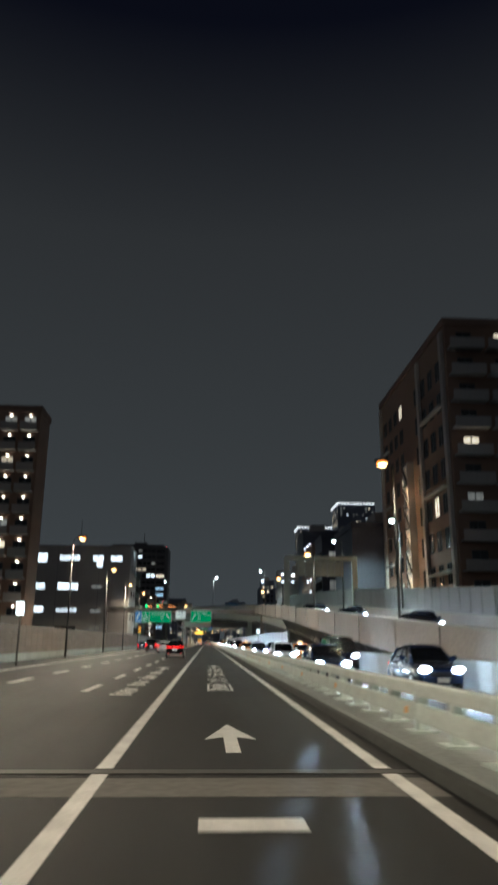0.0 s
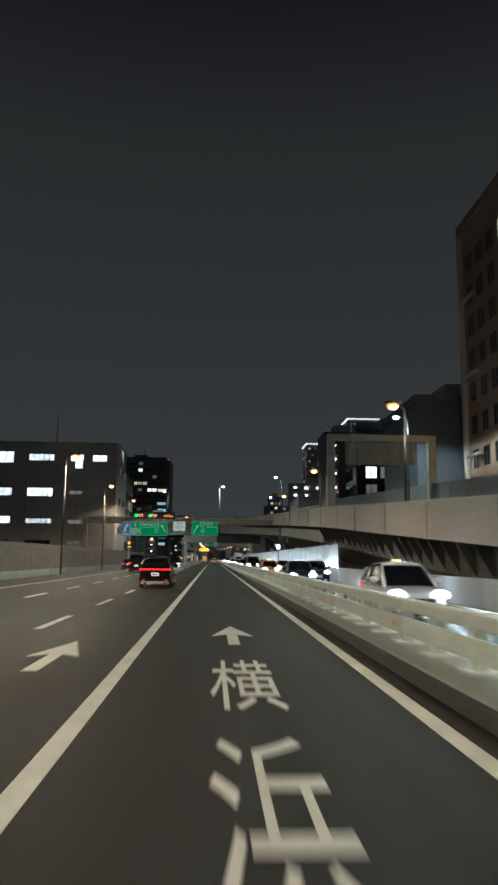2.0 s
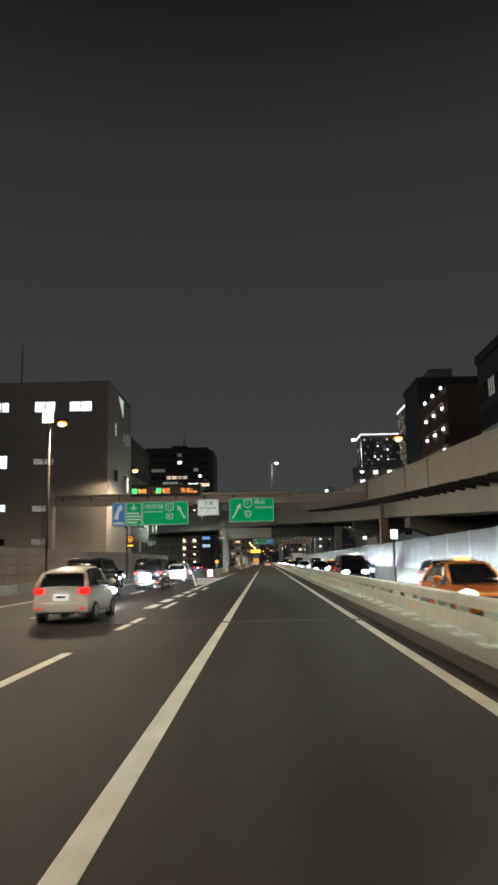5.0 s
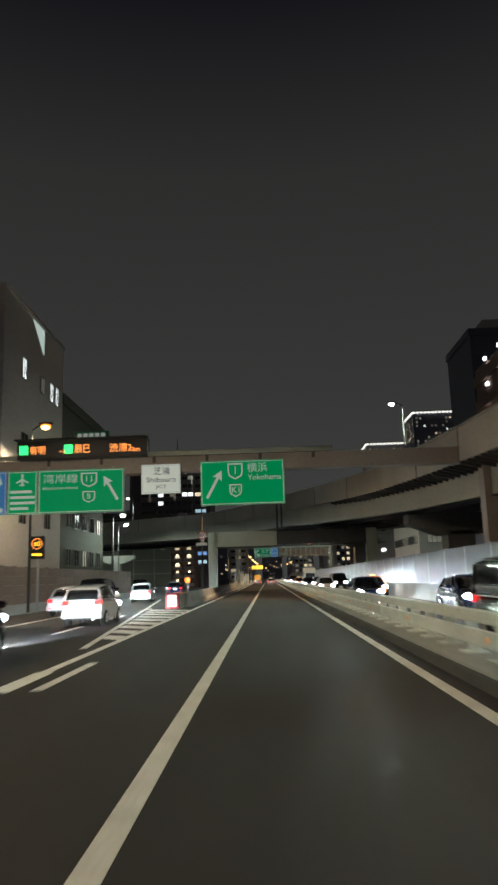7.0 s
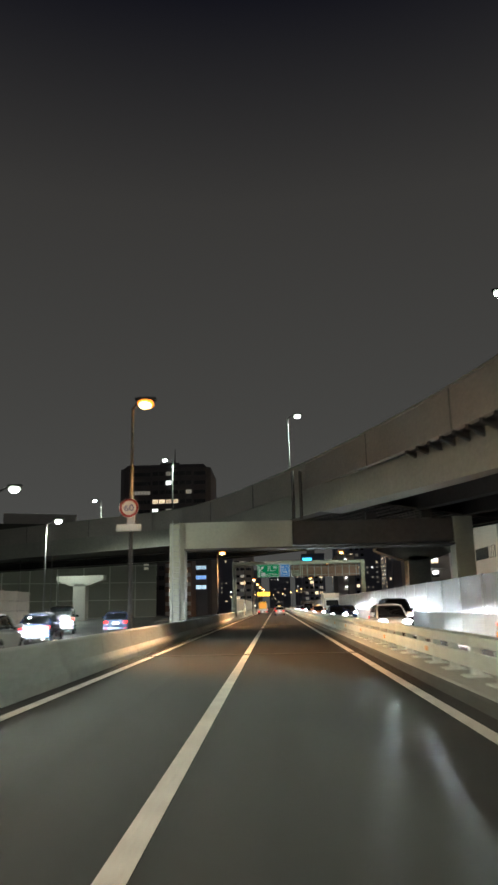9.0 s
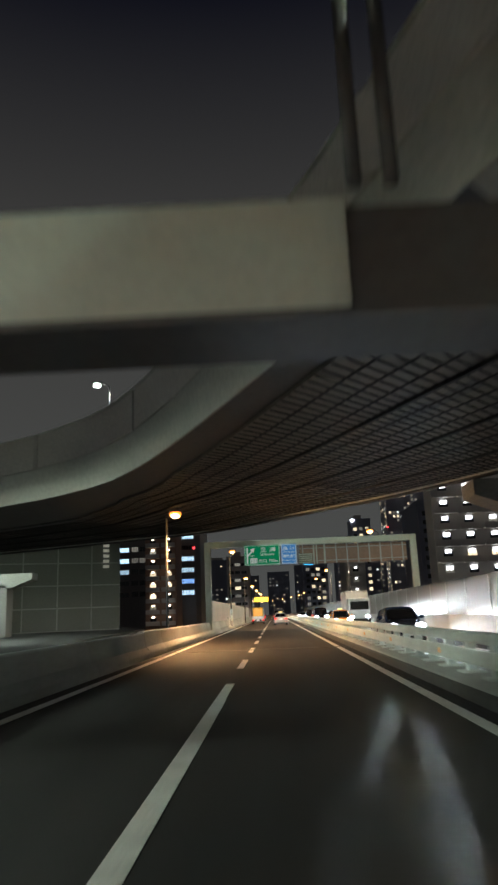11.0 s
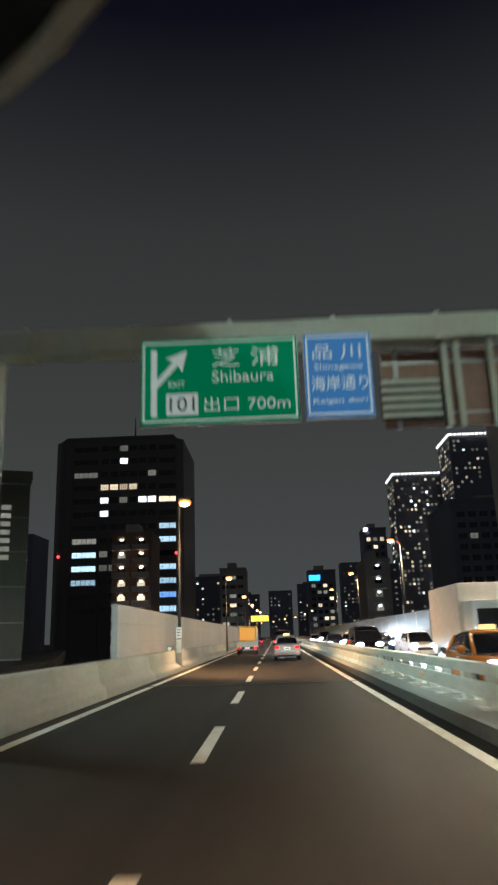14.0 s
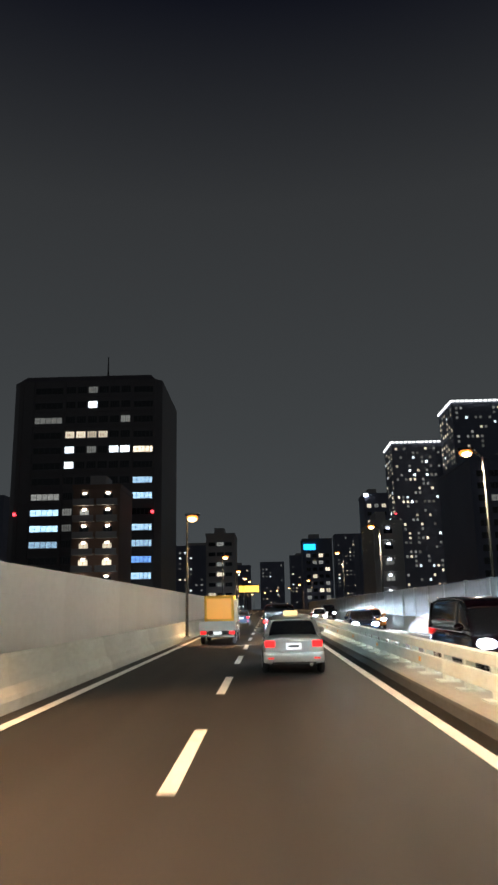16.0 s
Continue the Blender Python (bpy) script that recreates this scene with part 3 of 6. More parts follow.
# tall barrier along the outer edge of the ramp
barrier = thing("ramp_noise_barrier", 0, 0, 0, "grey panelled noise barrier along the far edge of the ramp", "noise barrier", kind="structure")
outer = [(l, r) for l, r in EDGES if 4 < l.y < 172]
for (l, r), (l2, r2) in zip(outer, outer[1:]):
    a, b = Vector((r.x - 0.12, r.y, l.z)), Vector((r2.x - 0.12, r2.y, l2.z))
    d = (b - a).normalized()
    top = 1.95 + 0.0042 * (r.y - 40)
    rings = []
    for s in (0.0, 0.1):
        o = Vector((s, 0, 0))
        rings.append([a + d * 0.05 + o + Vector((0, 0, 0.1)), b - d * 0.05 + o + Vector((0, 0, 0.1)), b - d * 0.05 + o + Vector((0, 0, top)), a + d * 0.05 + o + Vector((0, 0, top))])
    part("panel", loft(bmesh.new(), rings, smooth=False), BARRIER, barrier)
    part("post", box(a.x - 0.02, a.x + 0.14, a.y - 0.045, a.y + 0.045, a.z + 0.09, a.z + top + 0.03), BARRIER, barrier)

# flat panelled soffit under the wide part of the flyover
tail = [(l, r) for l, r in EDGES if l.y > 176]


def inset(l):
    """How far the soffit stays back from the edge: the overhang widens where the deck swings across the road."""
    return float(np.interp(l.y, (176, 189.2, 201.4, 206.8, 211.3, 217, 226, 240), (1.95, 1.6, 2.0, 3.4, 7.0, 7.5, 4.0, 2.0)))


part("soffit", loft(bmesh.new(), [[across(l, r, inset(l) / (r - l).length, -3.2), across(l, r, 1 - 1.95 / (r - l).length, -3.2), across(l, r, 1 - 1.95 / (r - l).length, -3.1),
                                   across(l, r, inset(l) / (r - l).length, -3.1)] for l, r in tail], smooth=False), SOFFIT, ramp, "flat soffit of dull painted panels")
edge = [(l, r) for l, r in tail if l.y >= BEND - 1]
part("fascia", loft(bmesh.new(), [[across(l, r, 0.12 / (r - l).length, -3.2), across(l, r, 0.2 / (r - l).length, -3.2), across(l, r, 0.2 / (r - l).length, -1.64), across(l, r, 0.06 / (r - l).length, -1.64)] for l, r in edge], smooth=False), STEEL, ramp, "painted steel fascia of the flyover")
# Underside darker than the fascia steel, so its shade sits in the colour.
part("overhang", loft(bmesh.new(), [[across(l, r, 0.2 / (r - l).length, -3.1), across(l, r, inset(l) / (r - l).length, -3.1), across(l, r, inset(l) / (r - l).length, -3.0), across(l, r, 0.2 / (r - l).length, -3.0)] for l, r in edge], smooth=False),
     STEEL_D, ramp, "plain underside of the overhang, shade put into its dark colour")
for k in range(1, 15):
    rings = []
    for l, r in tail:
        w = (r - l).length
        f = (inset(l) + (w - 1.95 - inset(l)) * k / 15) / w
        a = across(l, r, f, -3.2)
        t = (r - l).normalized() * (0.07 if k % 4 == 0 else 0.025)
        d = Vector((0, 0, -0.1 if k % 4 == 0 else -0.04))
        rings.append([a - t + d, a + t + d, a + t, a - t])
    part("soffit_runner", loft(bmesh.new(), rings, smooth=False), SOFFIT_D, ramp)
for (l, r), (l2, r2) in zip(tail, tail[1:]):
    for u in (0.0, 0.2, 0.4, 0.6, 0.8):
        a0, b0 = l.lerp(l2, u), r.lerp(r2, u)
        if a0.y > 226:
            continue
        w = (b0 - a0).length
        d = (b0 - a0).normalized()
        along = Vector((-d.y, d.x, 0)) * 0.024
        a, b = across(a0, b0, (inset(a0) + 0.05) / w, -3.2), across(a0, b0, 1 - 2.0 / w, -3.2)
        lw = Vector((0, 0, -0.035))
        part("soffit_rib", loft(bmesh.new(), [[p + along * s for p in (a, b, b + lw, a + lw)] for s in (-1, 1)], smooth=False), SOFFIT_D, ramp)


# ---- piers ----
def pier(x, y, z0, z1, w, label):
    t = thing("ramp_pier", x, y, z0, label, "pier", kind="structure")
    part("column", box(-w / 2, w / 2, -w / 2, w / 2, 0, z1 - z0 - 1.2, 0.08), CONCRETE_D, t)
    b = bmesh.new()
    loft(b, [[(-w * 0.7, -w / 2, z1 - z0 - 1.6), (w * 0.7, -w / 2, z1 - z0 - 1.6), (3.8, -w / 2, z1 - z0 - 0.7), (3.8, -w / 2, z1 - z0), (-3.8, -w / 2, z1 - z0), (-3.8, -w / 2, z1 - z0 - 0.7)],
             [(-w * 0.7, w / 2, z1 - z0 - 1.6), (w * 0.7, w / 2, z1 - z0 - 1.6), (3.8, w / 2, z1 - z0 - 0.7), (3.8, w / 2, z1 - z0), (-3.8, w / 2, z1 - z0), (-3.8, w / 2, z1 - z0 - 0.7)]], smooth=False)
    part("pier_head", b, CONCRETE_D, t)
    return t


for y, z in ((18, 0.1), (55, 1.1), (92, 2.6), (130, 4.5), (162, 5.9)):
    pier(15.4, y, -9, z, 2.0, "weathered concrete pier under the rising ramp")

portal = thing("portal_pier", 0, 182.5, 0, "pale steel portal pier straddling the road with a ladder", "pier", kind="structure")
part("column", box(-5.0, -4.12, -0.6, 0.6, -9, 6.35, 0.05), CREAM, portal)
part("column", box(11.3, 12.4, -0.6, 0.6, -9, 6.35, 0.05), CREAM, portal)
part("cross_beam", box(-4.12, 2.1, -0.65, 0.65, 4.85, 6.35, 0.04), CREAM, portal)
# Right stretch of the same beam takes dark steel: shade put into colour.
part("cross_beam", box(2.1, 11.3, -0.5, 0.6, 4.95, 6.3, 0.04), STEEL_D, portal, "portal beam stretch with its shade put into a dark colour")
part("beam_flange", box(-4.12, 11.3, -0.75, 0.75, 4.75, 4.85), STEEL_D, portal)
lad = bmesh.new()
rod(lad, (-4.8, -0.72, 0.2), (-4.8, -0.72, 6.5), 0.025, n=6)
rod(lad, (-4.4, -0.72, 0.2), (-4.4, -0.72, 6.5), 0.025, n=6)
part("ladder_rails", lad, GALV, portal)
RUNG = mesh_of("ladder_rung", rod(bmesh.new(), (-4.8, 0, 0), (-4.4, 0, 0), 0.018, n=6), GALV)
for k in range(20):
    piece("rung", RUNG, portal, 0, -0.72, 0.4 + 0.31 * k)
pipe = thing("drain_pipe", 2.2, 181.7, 0, "dark vertical drain pipes down the flyover pier", "pipe", kind="structure")
for dx in (0, 0.45):
    part("pipe", rod(bmesh.new(), (dx, 0, 6.4), (dx, 0, 9.2), 0.1), STEEL_D, pipe)
for k in range(2):
    part("bearing", box(6.4 + 3.2 * k, 7.0 + 3.2 * k, -0.3, 0.3, 6.35, 6.75, 0.02), STEEL_D, portal)
for x, y in ((-30, 256), (14, 207)):
    pier(x, y, -9, 6.95, 2.0, "concrete pier under the flyover")

# ---- sign gantries ----
def board(parent, name, x0, x1, z0, z1, face, label, y=-0.12):
    b = part(name, box(x0, x1, y, y + 0.1, z0, z1, 0.015), GALV, parent, label)
    f = bmesh.new()
    bx(f, x0 + 0.02, x1 - 0.02, y - 0.012, y - 0.002, z0 + 0.02, z1 - 0.02)
    part("face", f, face, b)
    e = bmesh.new()
    for a0, a1, c0, c1 in ((x0 + 0.05, x1 - 0.05, z1 - 0.09, z1 - 0.06), (x0 + 0.05, x1 - 0.05, z0 + 0.06, z0 + 0.09), (x0 + 0.05, x0 + 0.08, z0 + 0.09, z1 - 0.09), (x1 - 0.08, x1 - 0.05, z0 + 0.09, z1 - 0.09)):
        bx(e, a0, a1, y - 0.018, y - 0.013, c0, c1)
    part("border", e, S_TEXT, b)
    return b


def slant_arrow(parent, x0, z0, x1, z1, w, y, material=None):
    d = Vector((x1 - x0, 0, z1 - z0))
    L = d.length
    d.normalize()
    n = Vector((-d.z, 0, d.x))
    p0, p1 = Vector((x0, y, z0)), Vector((x1, y, z1))
    hw, hl = w * 1.9, w * 3.0
    neck = p1 - d * hl
    sh = [p0 - n * w / 2, p0 + n * w / 2, neck + n * w / 2, neck + n * hw - d * w * 0.6, p1, neck - n * hw - d * w * 0.6, neck - n * w / 2]
    b = bmesh.new()
    lo = [b.verts.new(p) for p in sh]
    hi = [b.verts.new(p + Vector((0, -0.006, 0))) for p in sh]
    b.faces.new(lo)
    b.faces.new(hi[::-1])
    for i in range(len(sh)):
        b.faces.new((lo[i], hi[i], hi[(i + 1) % len(sh)], lo[(i + 1) % len(sh)]))
    return part("arrow", b, material or S_TEXT, parent)


def shield(parent, x, z, w, h, text, y):
    """White route shield outline with its number."""
    def outline(k):
        ww, hh = w / 2 * k, h / 2 * k
        return [(-ww, hh), (ww, hh), (ww, -0.1 * hh), (ww * 0.8, -0.6 * hh), (0, -hh), (-ww * 0.8, -0.6 * hh), (-ww, -0.1 * hh)]
    o, i = outline(1.0), outline(0.82)
    b = bmesh.new()
    rows = [[b.verts.new((x + px, yy, z + pz)) for px, pz in s] for s, yy in ((o, y), (i, y), (o, y - 0.006), (i, y - 0.006))]
    n = len(o)
    for k in range(n):
        j = (k + 1) % n
        b.faces.new((rows[2][k], rows[2][j], rows[3][j], rows[3][k]))
        b.faces.new((rows[0][k], rows[0][j], rows[2][j], rows[2][k]))
        b.faces.new((rows[1][j], rows[1][k], rows[3][k], rows[3][j]))
    part("shield", b, S_TEXT, parent)
    words("number", text, h * 0.46, S_TEXT, parent, x, y, z - h * 0.16, centred=True)


g1 = thing("sign_gantry", 0, 142.2, 0, "beige overhead gantry beam carrying green direction signs", "sign gantry")
part("beam", box(-18.5, 12.2, 0.0, 0.7, 6.8, 7.6, 0.05), PINKB, g1)
part("walkway_tube", rod(bmesh.new(), (-18.0, -0.03, 7.74), (4.4, -0.03, 7.74), 0.12, n=12), CREAM, g1)
for k in range(9):
    part("tube_stand", box(-17.4 + 2.6 * k, -17.25 + 2.6 * k, -0.045, -0.005, 7.3, 7.66), STEEL_D, g1)
part("post", box(-18.9, -18.2, -0.05, 0.75, -9, 7.6, 0.05), PINKB, g1)
part("post", box(11.6, 12.3, -0.05, 0.75, -9, 7.6, 0.05), PINKB, g1)
for x in (-12.3, -9.6, -6.4, -4.6, -3.4, -1.6, 0.1, 1.6):
    part("hanger", box(x, x + 0.1, -0.03, 0.0, 5.4, 7.2), GALV, g1)

b = board(g1, "sign_board", -2.07, 2.02, 5.08, 7.28, S_GREEN, "green direction sign with a white arrow and two route shields")
slant_arrow(b, -1.75, 5.45, -1.02, 6.78, 0.13, -0.134)
shield(b, -0.36, 6.72, 0.74, 0.8, "1", -0.134)
shield(b, -0.36, 5.78, 0.6, 0.62, "K1", -0.134)
words("lettering", "横浜", 0.46, S_TEXT, b, 0.22, -0.134, 6.66, width=0.98)
words("lettering", "Yokohama", 0.26, S_TEXT, b, 0.24, -0.134, 6.28, width=1.62)
b = board(g1, "sign_board", -10.0, -5.78, 4.95, 7.1, S_GREEN, "green direction sign with a white arrow and two route shields")
words("lettering", "湾岸線", 0.46, S_TEXT, b, -9.75, -0.134, 6.42, width=1.7)
words("lettering", "Bayshore-route", 0.2, S_TEXT, b, -9.75, -0.134, 6.08, width=1.7)
shield(b, -7.5, 6.55, 0.8, 0.72, "11", -0.134)
shield(b, -7.5, 5.72, 0.62, 0.56, "B", -0.134)
slant_arrow(b, -6.1, 5.55, -6.78, 6.72, 0.13, -0.134)
b = board(g1, "sign_board", -11.5, -10.03, 4.95, 7.1, S_GREEN, "narrow green sign with a white airplane symbol")
pl = bmesh.new()
bx(pl, -10.83, -10.73, -0.14, -0.134, 6.35, 6.95)
for s in (-1, 1):
    loft(pl, [[(-10.78, yy, 6.72), (-10.78, yy, 6.6), (-10.78 + s * 0.3, yy, 6.48), (-10.78 + s * 0.3, yy, 6.54)] for yy in (-0.142, -0.134)], smooth=False)
    loft(pl, [[(-10.78, yy, 6.46), (-10.78, yy, 6.4), (-10.78 + s * 0.14, yy, 6.34), (-10.78 + s * 0.14, yy, 6.38)] for yy in (-0.142, -0.134)], smooth=False)
part("airplane_symbol", pl, S_TEXT, b)
for k, wd in enumerate((1.05, 1.2, 1.2, 0.9)):
    part("text_bar", box(-11.35, -11.35 + wd, -0.14, -0.134, 6.0 - 0.27 * k, 6.13 - 0.27 * k), S_TEXT, b)
b = board(g1, "sign_board", -12.75, -11.53, 4.95, 7.1, S_BLUE, "blue panel with a white wing-like shape")
wg = bmesh.new()
loft(wg, [[(-12.6, yy, 5.6), (-12.2, yy, 6.7), (-11.9, yy, 6.9), (-11.75, yy, 6.5), (-12.1, yy, 6.2), (-12.2, yy, 5.5)] for yy in (-0.142, -0.134)], smooth=False)
part("wing_shape", wg, S_TEXT, b)
part("text_bar", box(-12.6, -11.7, -0.14, -0.134, 5.1, 5.3), S_TEXT, b)
b = board(g1, "sign_board", -4.95, -3.02, 5.75, 7.2, S_WHITE, "white junction name sign with dark lettering")
words("lettering", "芝浦", 0.38, S_DARKTEXT, b, -4.35, -0.134, 6.68, width=0.8)
words("lettering", "Shibaura", 0.24, S_DARKTEXT, b, -4.7, -0.134, 6.32, width=1.45)
words("lettering", "JCT", 0.2, S_DARKTEXT, b, -4.25, -0.134, 5.98, width=0.55)

led = thing("message_board", -7.8, 142.0, 7.6, "dark electronic message board with orange and green lettering", "message board")
part("cabinet", box(-3.2, 3.2, -0.2, 0.5, 0, 0.95, 0.04), PLASTIC, led)
part("visor", box(-3.25, 3.25, -0.5, -0.2, 0.9, 0.97), PLASTIC, led)
for dx, txt, w, m in ((-2.55, "有明", 0.75, LED_O), (-0.35, "辰巳", 0.75, LED_O), (1.35, "渋滞2", 1.1, LED_O), (2.5, "km", 0.35, LED_O), (-1.75, "→", 0.35, LED_O)):
    words("led_text", txt, 0.42 if txt not in ("km", "→") else 0.22, m, led, dx + (0.0 if txt != "→" else 0.65), -0.215, 0.24, width=w)
for dx in (-3.05, -0.85):
    part("led_shield", box(dx, dx + 0.4, -0.225, -0.21, 0.24, 0.68, 0.05), LED_G, led)
for dx in (-2.4, 2.4):
    part("stand", box(dx, dx + 0.12, 0.25, 0.45, -0.4, 0), GALV, led)
nm = thing("junction_name_board", -7.4, 142.1, 8.55, "small green name board above the message board", "sign")
part("board", box(-0.85, 0.85, 0, 0.06, 0.02, 0.42), GREEN_S, nm)
for k in range(5):
    part("text_bar", box(-0.7 + 0.29 * k, -0.5 + 0.29 * k, -0.006, 0.0, 0.12, 0.32), S_TEXT, nm)

# second portal
g2 = thing("sign_gantry", 0, 228.6, 0, "cream-painted portal gantry spanning the road with exit signs", "sign gantry")
part("post", box(-4.12, -3.66, -0.25, 0.25, -9, 6.85, 0.04), CREAM, g2)
part("post", box(11.4, 11.9, -0.25, 0.25, -9, 6.85, 0.04), CREAM, g2)
part("beam", box(-3.66, 11.4, -0.22, 0.24, 6.4, 6.85, 0.03), CREAM, g2)
for k in range(9):
    part("beam_joint", box(-3.2 + 1.8 * k, -3.12 + 1.8 * k, -0.25, 0.27, 6.38, 6.88), CREAM, g2)
b = board(g2, "sign_board", -1.11, 1.6, 4.95, 6.5, S_GREEN_N, "green exit sign with a white arrow and distance", y=-0.36)
part("stem", box(-0.92, -0.82, -0.38, -0.374, 5.1, 6.3), S_TEXT, b)
slant_arrow(b, -0.87, 5.62, -0.3, 6.28, 0.1, -0.374)
words("lettering", "EXIT", 0.1, S_TEXT, b, -0.62, -0.374, 5.62, width=0.28)
nb = part("exit_number_box", box(-0.66, -0.12, -0.382, -0.374, 5.12, 5.5), S_TEXT, b)
words("number", "101", 0.26, GREEN_S, nb, -0.6, -0.383, 5.18, width=0.42)
words("lettering", "芝 浦", 0.33, S_TEXT, b, 0.12, -0.374, 5.96, width=1.15)
words("lettering", "Shibaura", 0.2, S_TEXT, b, 0.12, -0.374, 5.68, width=1.05)
words("lettering", "出口 700m", 0.26, S_TEXT, b, -0.02, -0.374, 5.16, width=1.45)
b = board(g2, "sign_board", 1.68, 2.85, 4.97, 6.5, S_BLUE, "blue place-name sign with white lettering", y=-0.36)
words("lettering", "品 川", 0.25, S_TEXT, b, 1.84, -0.374, 6.02, width=0.82)
words("lettering", "Shinagawa", 0.13, S_TEXT, b, 1.86, -0.374, 5.8, width=0.82)
words("lettering", "海岸通り", 0.26, S_TEXT, b, 1.8, -0.374, 5.45, width=0.95)
words("lettering", "Kaigan dori", 0.12, S_TEXT, b, 1.82, -0.374, 5.2, width=0.9)
lv = part("louvre_panel", box(3.0, 4.05, 0.0, 0.05, 5.0, 5.75, 0.01), STEEL_D, g2, "olive louvred panel hanging from the beam")
for k in range(5):
    part("slat", box(3.02, 4.03, -0.05, 0.0, 5.03 + 0.15 * k, 5.12 + 0.15 * k, 0.008), CREAM, lv)
for x in (4.1, 4.32, 4.9):
    part("sign_upright", box(x, x + 0.1, -0.06, 0.04, 4.85, 6.4, 0.01), CREAM, g2)
back = part("reversed_sign_back", box(3.1, 11.2, 0.28, 0.4, 4.95, 6.35, 0.02), BROWNW, g2, "dull brown back of the signs facing the other way")
for k in range(10):
    part("sign_rib", box(3.3 + 0.84 * k, 3.38 + 0.84 * k, 0.2, 0.28, 4.9, 6.45), GALV, back)
for k in range(2):
    part("sign_rail", box(3.1, 11.2, 0.24, 0.275, 5.15 + 0.95 * k, 5.2 + 0.95 * k), GALV, back)

# portal over the ramp, its signs seen from behind
g3 = thing("sign_gantry", 0, 89.4, 0, "white portal gantry over the ramp with signs seen from behind", "sign gantry")
for x in (11.1, 19.75):
    part("post", box(x - 0.34, x + 0.34, -0.3, 0.3, 5.9, 12.1, 0.05), CREAM, g3)
part("beam", box(11.4, 19.4, -0.28, 0.28, 11.55, 12.1, 0.04), CREAM, g3)
back = part("reversed_sign_back", box(12.4, 18.4, 0.3, 0.4, 9.6, 11.5, 0.02), STEEL, g3, "grey ribbed back of overhead signs")
for k in range(7):
    part("sign_rib", box(12.6 + 0.92 * k, 12.7 + 0.92 * k, 0.2, 0.3, 9.5, 11.6), GALV, back)


# ---- small road signs ----
def speed_sign(x, y, z, label, lit):
    s = thing("speed_limit_sign", x, y, z, label, "road sign", "road signs")
    d = bmesh.new()
    rod(d, (0, 0, 0), (0, -0.05, 0), 0.36, n=32)
    part("disc", d, lit[0], s)
    r = bmesh.new()
    n = 32
    for a in range(n):
        a0, a1 = a * math.tau / n, (a + 1) * math.tau / n
        vs = [r.verts.new((q * math.cos(t), -0.056, q * math.sin(t))) for q, t in ((0.27, a0), (0.35, a0), (0.35, a1), (0.27, a1))]
        r.faces.new(vs)
    part("ring", r, lit[1], s)
    words("number", "60", 0.25, lit[2], s, -0.18, -0.056, -0.125, width=0.36)
    part("sub_plate", box(-0.46, 0.46, -0.05, 0.0, -0.86, -0.6, 0.01), lit[0], s)
    part("bracket", box(-0.08, 0.2, 0.0, 0.12, -0.8, 0.3), GALV, s)
    return s


RED_R = mat("sign_red", (0.45, 0.03, 0.03), 0.5, bump=0.0)
NAVY = mat("sign_navy", (0.03, 0.05, 0.25), 0.5, bump=0.0)
speed_sign(-4.3, 166.8, 5.2, "round white speed limit sign with red ring on a pole", (WHITE_S, RED_R, NAVY))
vs_ = thing("variable_speed_sign", -12.6, 150.3, 0, "black variable speed sign glowing amber on a pole", "road sign", "road signs")
part("pole", rod(bmesh.new(), (0, 0.2, 0), (0, 0.2, 4.4), 0.07), GALV, vs_)
part("cabinet", box(-0.42, 0.42, -0.1, 0.15, 3.1, 4.45, 0.04), PLASTIC, vs_)
for a in range(24):
    a0 = a * math.tau / 24
    part("led", box(0.3 * math.cos(a0) - 0.025, 0.3 * math.cos(a0) + 0.025, -0.115, -0.1, 4.0 + 0.3 * math.sin(a0) - 0.025, 4.0 + 0.3 * math.sin(a0) + 0.025), LED_O, vs_)
words("led_number", "60", 0.26, LED_Y, vs_, -0.18, -0.11, 3.87, width=0.36)
part("led_bar", box(-0.3, 0.3, -0.115, -0.1, 3.3, 3.42), LED_Y, vs_)
for x, y, z, w, h, rz in ((-10.4, 45.0, 3.0, 0.55, 0.85, 0), (10.2, 128.0, 2.9, 0.55, 0.7, 0)):
    s = thing("lit_roadside_sign", x, y, 0, "small white internally lit sign box on a dark post", "road sign", "lit sign boxes")
    part("post", rod(bmesh.new(), (0, 0.1, 0), (0, 0.1, z), 0.06), STEEL_D, s)
    part("box", box(-w / 2, w / 2, -0.08, 0.12, z, z + h, 0.03), PLASTIC, s)
    part("lit_face", box(-w / 2 + 0.03, w / 2 - 0.03, -0.1, -0.082, z + 0.03, z + h - 0.03), glow("lit_box_face", (0.9, 1.0, 0.95), 2.5), s)

# crash cushion at the nose of the gore
cc = thing("crash_cushion", -4.3, 148.2, 0, "red-nosed crash cushion of ribbed pale bays with lit stripe boards", "crash cushion")
ORANGE_CAP = mat("orange_cushion_cap", (0.55, 0.2, 0.03), 0.5, grain=8, vary=0.2, bump=0.05)
for k in range(6):
    part("bay", box(-0.34, 0.34, 0.04 + 0.74 * k, 0.68 + 0.74 * k, 0.1, 0.82, 0.03), BARRIER, cc)
    part("bay_rib", box(-0.38, 0.38, 0.68 + 0.74 * k, 0.78 + 0.74 * k, 0.05, 0.86, 0.01), RAILW, cc)
    part("bay_cap", box(-0.36, 0.36, 0.02 + 0.74 * k, 0.7 + 0.74 * k, 0.82, 0.88, 0.01), ORANGE_CAP, cc)
part("nose_board", box(-0.38, 0.38, -0.08, 0.0, 0.08, 0.92, 0.04), RED_R, cc)
